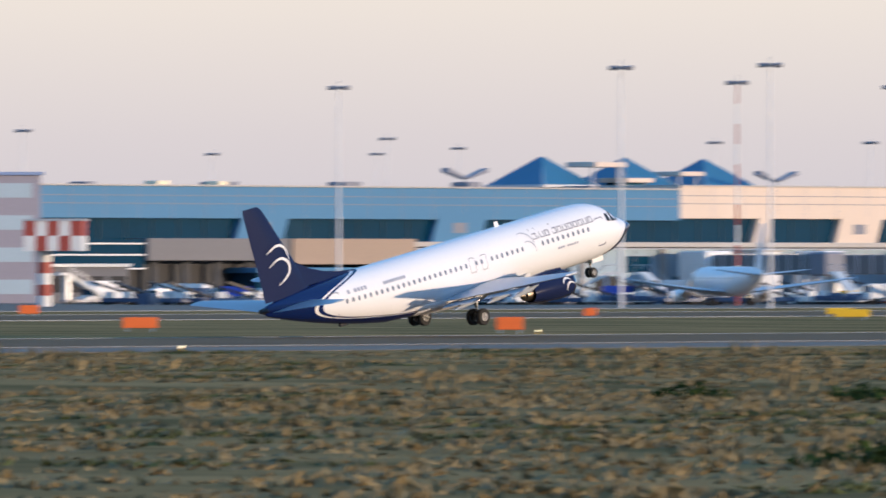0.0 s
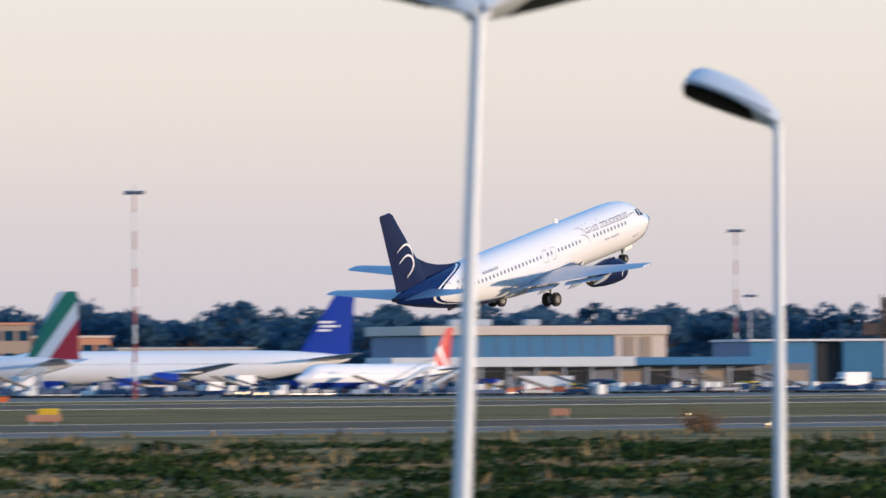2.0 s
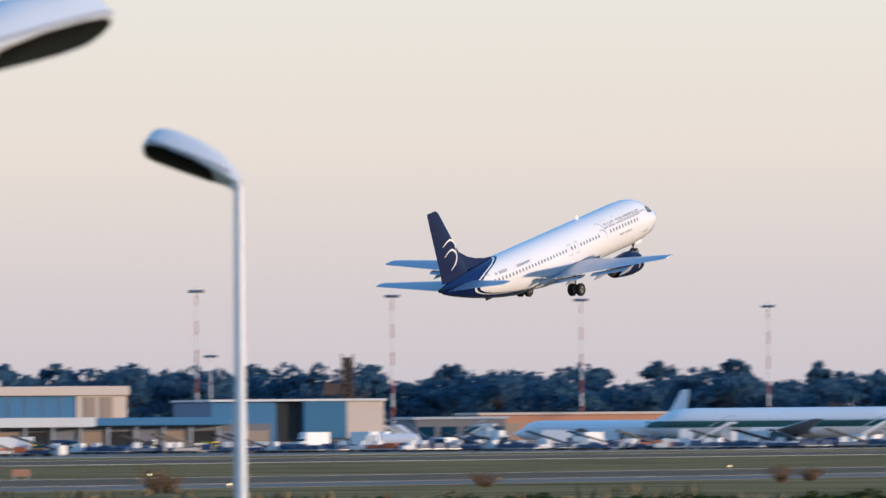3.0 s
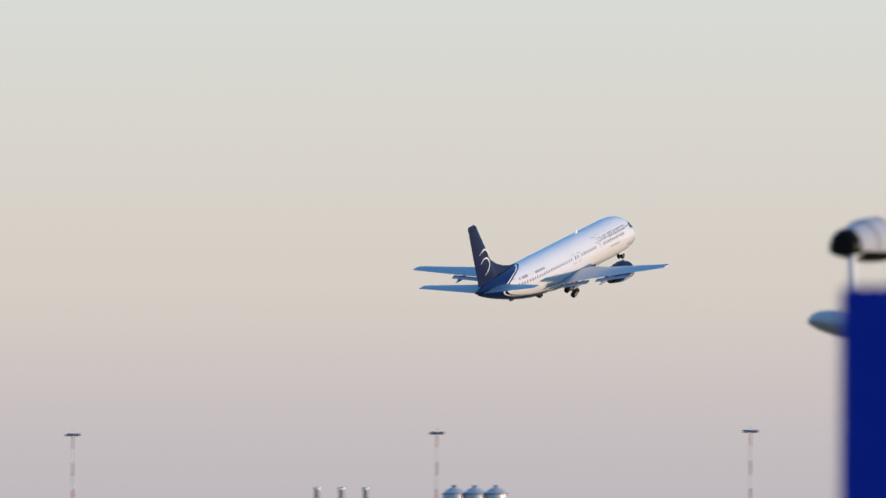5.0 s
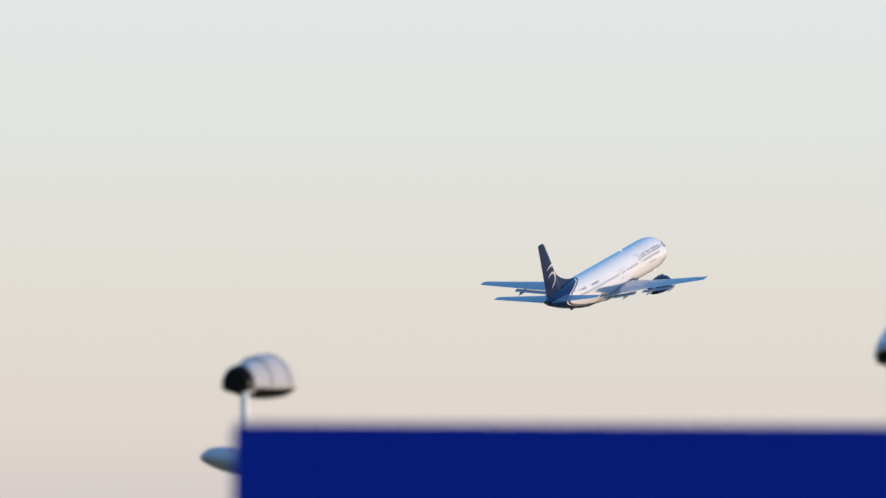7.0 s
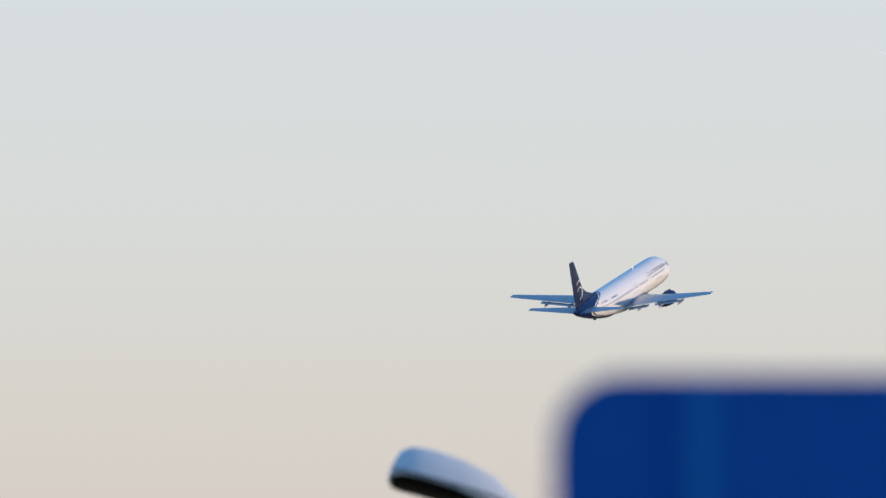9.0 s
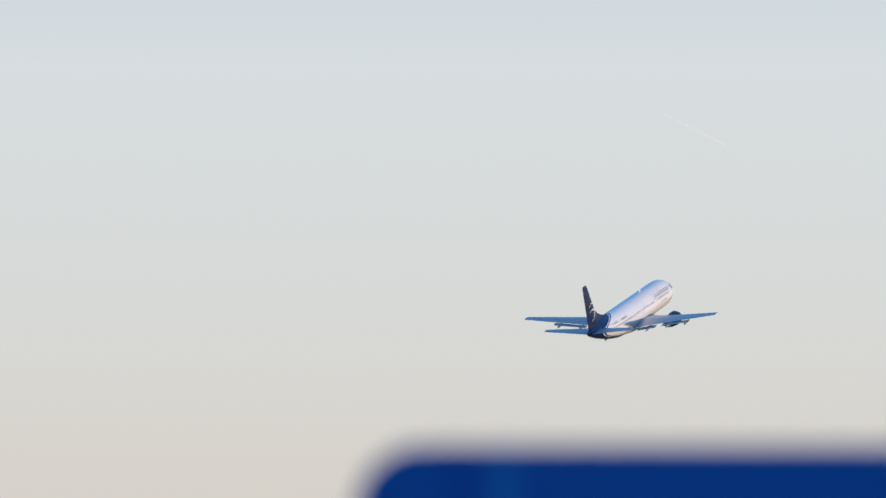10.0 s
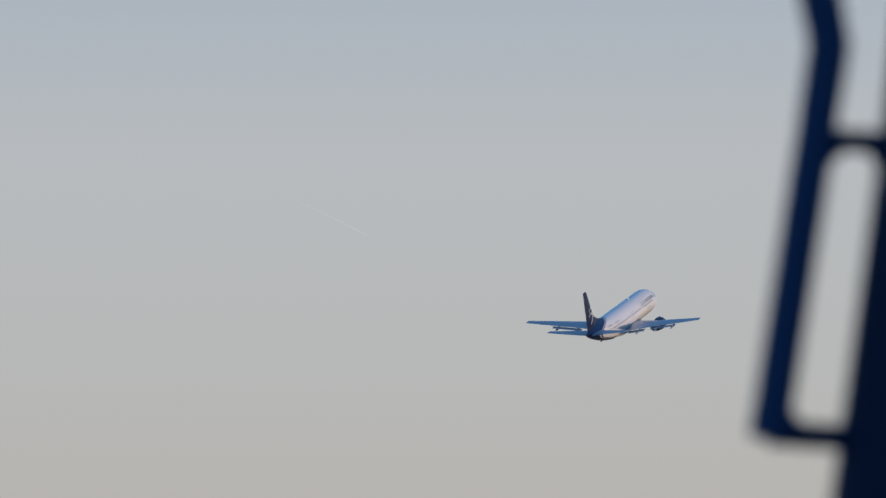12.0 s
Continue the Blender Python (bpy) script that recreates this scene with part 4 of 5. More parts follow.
def street_lamp(x, y, h, heads, r=0.06, lean=(0.0, 0.0), group="street lamps", make_head=lamp_head):
    t = thing("street_lamp", "pale grey street lamp with oval lantern on a slim pole", "street lamp", pose(x, y, 0), group)
    part("pole", tube(bmesh.new(), [(lean[0] * h, lean[1] * h, -0.2), (lean[0] * h * 0.5, lean[1] * h * 0.5, h * 0.5), (0, 0, h)], [r * 1.35, r * 1.1, r * 0.8], 16), M_POLE, t, "", True)
    for yaw, tilt, L, W, roll in heads:
        part("bracket", tube(bmesh.new(), [(0, 0, 0), (0.1, 0, 0.03)], 0.05, 8), M_POLE, t).matrix_basis = pose(0, 0, h - 0.03, 0, -tilt, yaw)
        hd = make_head(t, L, W)
        hd.matrix_basis = pose(0, 0, h, roll, -tilt, yaw)
    return t


street_lamp(-41.5, 58.84, 6.58, ((190, 12, 1.5, 0.46, 2), (88, 10, 2.0, 0.62, -28)), 0.06, (-0.032, -0.023))
street_lamp(-58.46, 88.42, 6.60, ((200, 20, 1.12, 0.44, 27),))
street_lamp(-31.51, 68.05, 6.40, ((86, 2, 0.76, 0.39, 0),), 0.038, make_head=hood_head)
street_lamp(-45.95, 99.95, 6.5, ((186, 14, 0.85, 0.34, 25),), make_head=lambda p, L, W: hood_head(p, L, W, False))
street_lamp(-24.82, 66.52, 6.25, ((195, 15, 0.97, 0.4, 16),))


def rounded_panel(w, h, d, r, n=8):
    """An upright board in the x-z plane with rounded corners."""
    bm = bmesh.new()
    loops = []
    for y in (-d / 2, d / 2):
        lp = []
        for cx, cz, a0 in ((w / 2 - r, h / 2 - r, 0), (-w / 2 + r, h / 2 - r, 90), (-w / 2 + r, -h / 2 + r, 180), (w / 2 - r, -h / 2 + r, 270)):
            for k in range(n):
                a = radians(a0 + 90 * k / (n - 1))
                lp.append((cx + r * math.cos(a), y, cz + r * math.sin(a)))
        loops.append(lp)
    return rings(bm, loops)


def billboard():
    t = thing("blue_billboard", "large plain deep blue board on steel posts", "billboard", pose(-11.374, 24.49, 0, 0, 0, 22))
    w, top = 2.6, 4.765
    p = part("panel", rounded_panel(w, 2.2, 0.06, 0.02, 3), M_BLUE, t, "deep blue panel")
    p.matrix_basis = pose(w / 2, 0, top - 1.1)
    for x in (0.35, w - 0.35):
        part("post", tube(bmesh.new(), [(x, 0.08, -0.2), (x, 0.08, top - 0.2)], 0.045, 10), M_STEEL, t)
    for z in (top - 0.4, top - 1.8):
        part("rail", boxes((0.1, w - 0.1, 0.035, 0.08, z - 0.03, z + 0.03)), M_STEEL, t)
    return t


def road_sign():
    t = thing("blue_sign", "blue sign board with rounded corners and lighter band", "sign", pose(-4.5, 12.193, 0, 0, 0, 19))
    w, top = 1.5, 4.60
    p = part("panel", rounded_panel(w, 1.3, 0.04, 0.09), M_SIGN, t, "blue sign face")
    p.matrix_basis = pose(w / 2, 0, top - 0.65)
    part("band", boxes((0.176, 0.212, -0.024, -0.02, top - 1.25, top - 0.01)), M_SIGN2, t, "lighter blue band")
    for x in (0.4, 1.1):
        part("post", tube(bmesh.new(), [(x, 0.06, -0.2), (x, 0.06, top - 0.1)], 0.03, 10), M_STEEL, t)
    return t


billboard()
road_sign()


def steel_frame():
    """A leaning ladder-like frame on a heavy post, close to the camera."""
    t = thing("leaning_ladder", "dark blue steel ladder on a heavy leaning post", "ladder", pose(-6.012, 21.167, 5.23, 0, 0, 15.8))
    part("post", tube(bmesh.new(), [(-0.45, 0.05, -5.4), (0.305, 0.05, -0.134), (0.417, 0.05, 0.678), (0.48, 0.05, 1.2)], [0.15, 0.14, 0.14, 0.14], 16), M_FRAME, t, "heavy dark blue post", True)
    part("side_rail", tube(bmesh.new(), [(0.026, 0, 0.0), (0.132, 0, 0.678), (0.163, 0, 0.878), (0.146, 0, 0.973), (0.11, 0, 1.12)], [0.045, 0.045, 0.048, 0.048, 0.043], 14), M_RAIL, t, "", True)
    for (u0, v0), (u1, v1), r in (((0.132, 0.669), (0.37, 0.66), 0.026), ((0.026, 0.014), (0.29, 0.0), 0.03), ((0.12, 1.08), (0.42, 1.05), 0.024)):
        part("rung", tube(bmesh.new(), [(u0, 0, v0), (u1, 0.03, v1)], r, 10), M_FRAME, t, "", True)
    for (u0, v0), (u1, v1) in (((0.13, 0.6), (0.19, 0.665)), ((0.30, 0.6), (0.25, 0.665)), ((0.05, 0.07), (0.1, 0.012))):
        part("gusset", tube(bmesh.new(), [(u0, 0.01, v0), (u1, 0.01, v1)], 0.02, 8), M_FRAME, t)
    return t


steel_frame()
bm = tube(bmesh.new(), [(*polar(18.51, 4600), 372), (*polar(18.33, 4600), 365), (*polar(18.11, 4600), 356)], [0.05, 0.15, 0.26], 8)
M_TRAIL = mat("glowing_ice_trail", (0.3, 0.3, 0.3), 0.9)
# emission stands in for sunlight scattered by the trail
M_TRAIL.node_tree.nodes["Principled BSDF"].inputs["Emission Color"].default_value = (1.0, 0.95, 0.9, 1)
M_TRAIL.node_tree.nodes["Principled BSDF"].inputs["Emission Strength"].default_value = 0.84
tagged(part("contrail", bm, M_TRAIL), "short thin white contrail high in the sky", "contrail", kind="structure")


# ---- apron: parked jets, bridges, vehicles ----
def fin_material(name, bands):
    """Slanting bands along the fin, by object position."""
    m = mat(name, bands[0][1], 0.35, 0, 0.05, 1.0)
    nt = m.node_tree
    b = nt.nodes["Principled BSDF"]
    col = b.inputs["Base Color"].links[0].from_socket
    sep = nt.nodes.new("ShaderNodeSeparateXYZ")
    nt.links.new(nt.nodes["Texture Coordinate"].outputs["Object"], sep.inputs[0])
    v = math_node(nt, "ADD", sep.outputs[1], math_node(nt, "MULTIPLY", sep.outputs[2], bands[0][0]))
    for lim, c in bands[1:]:
        col = mix_color(nt, math_node(nt, "LESS_THAN", v, lim), col, c)
    nt.links.new(col, b.inputs["Base Color"])
    return m


M_FIN_GWR = fin_material("banded_fin_paint", ((0.74, (0.75, 0.76, 0.76)), (-11.2, (0.01, 0.19, 0.12)), (-14.2, (0.75, 0.76, 0.76)), (-16.5, (0.4, 0.02, 0.04))))
M_FIN_RED = fin_material("red_white_fin_paint", ((-0.6, (0.75, 0.75, 0.76)), (-15.9, (0.55, 0.04, 0.035)), (-17.6, (0.75, 0.75, 0.76)), (-18.5, (0.55, 0.04, 0.035))))
M_FIN_GREEN = fin_material("green_fin_paint", ((0.62, (0.7, 0.72, 0.72)), (-16.4, (0.02, 0.11, 0.09)), (-19.6, (0.35, 0.04, 0.04))))


def parked(az, d, turn, *args, **kw):
    x, y = polar(az, d)
    return parked_airliner("parked_airliner", args[0], pose(x, y, 0, 0, 0, az + turn), *args[1:], **kw)


big = parked(36.98, 1690, 100, "white four-engined airliner with royal blue tail on the apron", 63, 5.6, 58, M_WHITE, M_ROYAL, M_ROYAL, engines=4, fin_k=1.16)
for sd in (1, -1):
    for z, y0, w in ((12.2, -26.8, 2.6), (11.5, -27.4, 3.2), (10.8, -26.4, 2.2)):
        part("emblem", boxes((sd * 0.42 - 0.04, sd * 0.42 + 0.04, y0 - w / 2, y0 + w / 2, z, z + 0.4)), M_WHITE, big, "white tail emblem bar")
parked(38.4, 1640, 75, "white airliner with green white and red tail at the gate", 52, 5.0, 47, M_WHITE, M_FIN_GWR, M_WHITE, fin_k=1.4)
parked(35.80, 1560, 133, "white airliner with navy belly and red patterned tail", 33, 3.8, 29, M_WHITE, M_FIN_RED, M_ROYAL, belly=M_ROYAL)
parked(30.22, 1740, 84, "white airliner with dark green stripe and green tail", 56, 5.2, 48, M_WHITE, M_FIN_GREEN, M_WHITE, band=M_GREEN)
parked(31.38, 1860, 60, "small white airliner parked behind the apron vehicles", 37, 3.8, 30, M_WHITE, M_WHITE, M_WHITE)
parked(41.87, 1345, 14, "white twin-engined airliner parked nose to the terminal", 37, 3.9, 34, M_WHITE, M_WHITE, M_WHITE)


def jet_bridge(y, reach, x0=TX):
    t = thing("jet_bridge", "grey covered boarding bridge on wheeled legs at the terminal", "jet bridge", pose(x0, y, 0), "jet bridges")
    part("rotunda", boxes((2.5, 9, -3.4, 3.4, 0, 8.3), bevel=0.25), M_WHITE, t, "white bridge tower")
    part("tunnel", boxes((6, 6 + reach, -1.7, 1.7, 4.3, 7.6), bevel=0.15), M_GREYWALL, t, "grey ribbed tunnel")
    for k in range(int(reach / 3)):
        part("tunnel_rib", boxes((8 + 3 * k, 8.3 + 3 * k, -1.85, 1.85, 4.2, 7.75)), M_STEEL, t)
    part("cab", boxes((5 + reach, 9 + reach, -2.4, 2.6, 4.0, 8.0), bevel=0.3), M_GREYMARK, t, "dark bridge cab")
    for s in (-1.4, 1.4):
        part("lift_leg", boxes((3 + reach, 3.6 + reach, s - 0.3, s + 0.3, 0.5, 4.4)), M_STEEL, t)
        part("wheel", wheel_mesh(bmesh.new(), 0, 0.55, 0.4, (3.3 + reach, s, 0.55), 12), M_TYRE, t)
    part("service_stair", boxes((4.5 + reach, 8 + reach, 2.6, 3.4, 0, 4.2)), M_STEEL, t)
    return t


b0 = jet_bridge(1248, 26)
for y in (1276, 1306, 1345, 1372):
    copy_thing(b0, pose(TX, y, 0, 0, 0, -20 if y % 4 else 12))


copy_thing(b0, pose(*polar(39.85, 1575), -0.3, 0, 0, 39))


def baggage_train(m, cover):
    t = thing("baggage_train", "low baggage tractor with loaded trailers on the apron", "baggage train", m, "apron vehicles")
    part("tractor", boxes((-0.7, 0.7, 3.4, 5.8, 0.35, 1.1), (-0.65, 0.65, 3.5, 4.5, 1.1, 1.9), bevel=0.06), M_LINE, t, "pale tractor")
    for k in range(3):
        y = 0.6 - 2.9 * k
        tr = part("trailer", boxes((-0.75, 0.75, y, y + 2.4, 0.4, 0.55)), M_STEEL, t)
        part("load", boxes((-0.7, 0.7, y + 0.1, y + 2.3, 0.55, 1.25 + 0.25 * (k % 2)), bevel=0.12), cover, tr)
        part("drawbar", boxes((-0.05, 0.05, y + 2.4, y + 2.9, 0.42, 0.5)), M_GREYMARK, tr)
        for sx in (-0.6, 0.6):
            for dy in (0.4, 2.0):
                part("wheel", wheel_mesh(bmesh.new(), 0, 0.22, 0.16, (sx, y + dy, 0.22), 10), M_TYRE, tr)
    for sx in (-0.6, 0.6):
        for y in (3.8, 5.3):
            part("wheel", wheel_mesh(bmesh.new(), 0, 0.3, 0.2, (sx, y, 0.3), 10), M_TYRE, t)
    return t


def belt_loader(m):
    t = thing("belt_loader", "dark belt loader with raised conveyor on the apron", "belt loader", m, "apron vehicles")
    part("chassis", boxes((-0.9, 0.9, -3.2, 2.4, 0.4, 1.0), bevel=0.06), M_VEH, t)
    part("conveyor", rings(bmesh.new(), [[(sx, -3.6, 0.9), (sx, 4.0, 3.1), (sx, 4.0, 3.4), (sx, -3.6, 1.2)] for sx in (-0.45, 0.45)]), M_DARK, t, "dark conveyor belt")
    part("cab", boxes((-0.9, -0.3, 0.4, 1.8, 1.0, 1.9), bevel=0.06), M_LINE, t)
    for sx in (-0.75, 0.75):
        for y in (-2.4, 1.6):
            part("wheel", wheel_mesh(bmesh.new(), 0, 0.36, 0.25, (sx, y, 0.36), 12), M_TYRE, t)
    return t


def fuel_tanker(m):
    t = thing("fuel_tanker", "white fuel tanker truck with long rounded tank", "truck", m, "apron vehicles")
    part("tank", tube(bmesh.new(), [(0, -4.6, 1.9), (0, -4.4, 1.9), (0, 1.8, 1.9), (0, 2.0, 1.9)], [0.7, 1.1, 1.1, 0.7], 18), M_MAST, t, "white tank", True)
    part("chassis", boxes((-0.9, 0.9, -4.6, 4.6, 0.5, 0.8)), M_GREYMARK, t)
    cab = part("cab", boxes((-1.15, 1.15, 2.4, 4.6, 0.7, 2.9), bevel=0.12), M_LINE, t, "white cab")
    part("windscreen", boxes((-1.0, 1.0, 4.6, 4.63, 1.7, 2.6)), M_GLASS, cab)
    for sx in (-1.0, 1.0):
        for y in (-3.6, -2.4, 3.6):
            part("wheel", wheel_mesh(bmesh.new(), 0, 0.5, 0.3, (sx, y, 0.5), 12), M_TYRE, t)
    return t


def van(m, body, L=5.0, H=2.3, box_h=0.0, label="white service van parked on the apron"):
    t = thing("service_van", label, "van", m, "apron vehicles")
    bm = bmesh.new()
    prof = [(-L / 2, 0.35), (L / 2, 0.35), (L / 2, 0.95), (L / 2 - 0.9, 1.15), (L / 2 - 1.6, H), (-L / 2, H)]
    rings(bm, [[(sx * 0.95, y, z) for y, z in prof] for sx in (-1, 1)])
    part("body", bm, body, t)
    part("windscreen", boxes((-0.97, 0.97, L / 2 - 1.9, L / 2 - 1.0, 1.2, H - 0.25)), M_GLASS, t)
    if box_h:
        part("load_box", boxes((-1.15, 1.15, -L / 2 - 0.3, L / 2 - 2.0, 0.9, box_h), bevel=0.05), M_WHITE, t, "white load box")
    for sx in (-0.85, 0.85):
        for y in (-L / 2 + 0.9, L / 2 - 0.9):
            part("wheel", wheel_mesh(bmesh.new(), 0, 0.36, 0.25, (sx, y, 0.36), 12), M_TYRE, t)
    return t


def airstairs(m):
    t = thing("boarding_stairs", "pale mobile boarding stairs on the apron", "boarding stairs", m, "boarding stairs")
    part("flight", rings(bmesh.new(), [[(sx, -4.5, 0.5), (sx, 3.2, 4.6), (sx, 4.6, 4.6), (sx, 4.6, 4.2), (sx, 3.4, 4.2), (sx, -4.0, 0.3)] for sx in (-0.8, 0.8)]), M_LINE, t)
    for sx in (-0.85, 0.85):
        part("handrail", tube(bmesh.new(), [(sx, -4.4, 1.5), (sx, 3.2, 5.6), (sx, 4.6, 5.6)], 0.05, 6), M_STEEL, t)
        for y in (-3, 2.6):
            part("wheel", wheel_mesh(bmesh.new(), 0, 0.35, 0.22, (sx, y, 0.35), 10), M_TYRE, t)
    part("strut", boxes((-0.6, 0.6, 2.8, 3.4, 0.4, 4.2)), M_STEEL, t)
    part("chassis", boxes((-0.8, 0.8, -3.8, 3.6, 0.35, 0.7)), M_GREYMARK, t)
    return t


def container(m, paint, label):
    t = thing("cargo_container", label, "container", m, "cargo containers")
    part("box", boxes((-0.8, 0.8, -1.5, 1.5, 0.15, 1.65), bevel=0.04), paint, t)
    for k in range(9):
        part("rib", boxes((0.8, 0.83, -1.4 + 0.33 * k, -1.3 + 0.33 * k, 0.3, 1.6)), paint, t)
    part("skid", boxes((-0.75, 0.75, -1.45, 1.45, 0, 0.15)), M_GREYMARK, t)
    return t


M_RUST = mat("orange_tarpaulin", (0.5, 0.13, 0.05), 0.7, 0, 0.12, 2.0)
VEH = [van(pose(*polar(42.9, 1420), 0.04, 0, 0, 20), M_WHITE), van(pose(*polar(42.2, 1440), 0.04, 0, 0, 100), M_LINE, 6.5, 2.5, 3.4, "white box truck parked on the apron"),
       van(pose(*polar(41.2, 1400), 0.04, 0, 0, 60), M_YELLOW, 4.2, 1.9, 0, "yellow apron service car"), van(pose(*polar(40.7, 1430), 0.04, 0, 0, 60), M_VEH, 5.5, 2.4, 0, "blue service van on the apron"),
       van(pose(*polar(40.1, 1430), 0.04, 0, 0, 120), M_WHITE, 10.5, 3.0, 0, "long white apron bus"), airstairs(pose(*polar(37.85, 1600), 0.04, 0, 0, -60)),
       container(pose(*polar(37.4, 1590), 0.04, 0, 0, 40), M_VEH, "blue cargo container on the apron"), container(pose(*polar(36.3, 1620), 0.04, 0, 0, 30), M_LINE, "white cargo container on the apron"),
       container(pose(*polar(34.9, 1700), 0.04, 0, 0, 35), M_GREYWALL, "grey cargo container on the apron"), airstairs(pose(*polar(32.0, 1780), 0.04, 0, 0, 70))]
VEH.append(container(pose(*polar(36.0, 1600), 0.04, 0, 0, 15), M_RUST, "orange covered cargo container on the apron"))
VEH.append(van(pose(*polar(35.2, 1640), 0.04, 0, 0, 110), M_ROYAL, 6.0, 2.6, 0, "blue service truck on the apron"))
for az, d, rz in ((30.76, 1700, -58), (29.86, 1700, -52), (32.15, 1735, -70), (38.3, 1600, -50), (35.62, 1545, -40)):
    copy_thing(VEH[9], pose(*polar(az, d), 0.04, 0, 0, rz))
LOW = [baggage_train(pose(*polar(33.2, 1650), 0.04, 0, 0, 115), M_VEH), baggage_train(pose(*polar(31.1, 1660), 0.04, 0, 0, 128), M_RUST),
       belt_loader(pose(*polar(30.5, 1690), 0.04, 0, 0, 115)), fuel_tanker(pose(*polar(32.6, 1690), 0.04, 0, 0, 125))]
rnd = random.Random(17)
for k in range(120):
    az = 45.4 - 16.4 * k / 120 + rnd.uniform(-0.06, 0.06)
    d = rnd.uniform(1370, 1400) if az > 38.9 else rnd.uniform(1530, 1570) if az > 34.5 else rnd.uniform(1640, 1700)
    d = max(d, 840 / math.sin(radians(az)))
    copy_thing(rnd.choices(LOW, (5, 0.5, 5, 0.3))[0], pose(*polar(az, d), 0.04, 0, 0, az + 90 + rnd.uniform(-40, 40)))
rnd = random.Random(11)
for k in range(260):
    az = 45.6 - 17.4 * k / 260 + rnd.uniform(-0.04, 0.04)
    d = (rnd.uniform(1385, 1460) if az > 38.9 else rnd.uniform(1560, 1680) if az > 34.5 else rnd.uniform(1690, 1830))
    copy_thing(rnd.choices(VEH, (4, 2, 0.6, 5, 2, 1.5, 4, 3, 4, 1, 1, 1))[0], pose(*polar(az, d), 0.04, 0, 0, rnd.uniform(0, 360)))


# two cars with their headlamps on, facing the runway
M_LAMP = mat("headlamp_glow", (0.9, 0.8, 0.6), 0.3)
M_LAMP.node_tree.nodes["Principled BSDF"].inputs["Emission Color"].default_value = (1.0, 0.62, 0.3, 1)
M_LAMP.node_tree.nodes["Principled BSDF"].inputs["Emission Strength"].default_value = 3.5
for az, d in ((36.45, 1470), (36.56, 1520), (39.6, 1400), (38.85, 1410), (41.45, 1420)):
    c = van(pose(*polar(az, d), 0.04, 0, 0, az + 172), M_VEH, 4.4, 1.8, 0, "dark car with headlamps on, on the apron")
    for sx in (-0.62, 0.62):
        part("headlamp", tube(bmesh.new(), [(sx, 2.18, 0.72), (sx, 2.26, 0.72)], 0.22, 12), M_LAMP, c, "glowing headlamp")


# ---- hangars, sheds and far blocks ----
def block(az, d, w, dep, h, turn, name, label, cat, wall, glass=None, roof=None, bays=0, rows=1):
    """A building whose near wall faces the camera, with its openings."""
    x, y = polar(az, d)
    t = thing(name, label, cat, pose(x, y, 0, 0, 0, az + turn + 12))
    part("wall", boxes((-w / 2, w / 2, 0, dep, 0, h), bevel=0.1), wall, t)
    part("roof", boxes((-w / 2 - 0.4, w / 2 + 0.4, -0.4, dep + 0.4, h, h + 0.5), bevel=0.05), roof or M_CONC, t)
    for r in range(rows):
        for k in range(bays):
            x0 = -w / 2 + w * (k + 0.12) / bays
            z0 = h * (r + 0.3) / rows
            part("window", boxes((x0, x0 + w * 0.76 / bays, -0.06, 0.0, z0, z0 + h * 0.45 / rows)), glass or M_GLASS, t)
    return t


HX = 1780
hg = thing("hangar", "large flat hangar with beige band and grey glazed front", "hangar", pose(*polar(34.7, HX), 0, 0, 0, 50))
part("base", boxes((-26, 26, 2, 40, 0, 6)), M_GREYWALL, hg)
part("front_glazing", boxes((-26, 9, 0, 40, 6, 10.2)), M_BLUEGREY, hg, "grey glazed front")
part("end_wall", boxes((9, 18.5, -0.2, 40, 6, 10.4), bevel=0.1), M_BEIGE, hg, "beige end wall")
for k in range(11):
    part("glazing_bar", boxes((-25.6 + 3.15 * k, -25.45 + 3.15 * k, -0.12, 0, 6, 10.2)), M_GREYMARK, hg)
for x in (10.5, 13.6):
    part("door_panel", boxes((x, x + 2.2, -0.4, -0.2, 6.2, 10)), M_TANWALL, hg)
part("roof_band", boxes((-27, 18.9, -0.8, 41, 10.3, 12.0), bevel=0.1), M_BEIGE, hg, "beige roof band")
for x in (-20, -15, -6):
    part("roof_unit", boxes((x, x + 2.5, 5, 8, 12, 13.2), bevel=0.1), M_STEEL, hg)

sh = thing("cargo_shed", "long low cargo shed with pale roof band and dark bays", "shed", pose(*polar(34.45, 1725), 0, 0, 0, 46))
part("wall", boxes((-38, 36, 1, 22, 0, 5.0)), M_GREYWALL, sh)
part("roof_band", boxes((-39, 4, -2.5, 22.5, 4.6, 6.3), bevel=0.1), M_LINE, sh, "pale roof band")
part("roof_band", boxes((4, 28, -2.4, 22.5, 4.8, 6.2), bevel=0.1), M_BLUEGREY, sh, "blue-grey roof band")
for k in range(15):
    part("bay_door", boxes((-37 + 4.9 * k, -33.2 + 4.9 * k, 0.9, 1.0, 0.2, 3.8)), (M_DARK, M_GREYMARK, M_TANWALL)[k % 3], sh)
    part("post", boxes((-38 + 4.9 * k, -37.7 + 4.9 * k, -2.3, -2.0, 0, 4.6)), M_STEEL, sh)

wh = thing("warehouse", "blue-grey sheet warehouse with beige end and tall door", "warehouse", pose(*polar(33.14, 1790), 0, 0, 0, 47))
part("left_wing", boxes((-16, -4, 0, 30, 0, 8.9), bevel=0.1), M_BLUEGREY, wh, "blue-grey sheet wall")
# a solid near-black block paints the shade inside the doorway
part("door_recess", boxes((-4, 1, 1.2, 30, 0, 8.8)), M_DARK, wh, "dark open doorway")
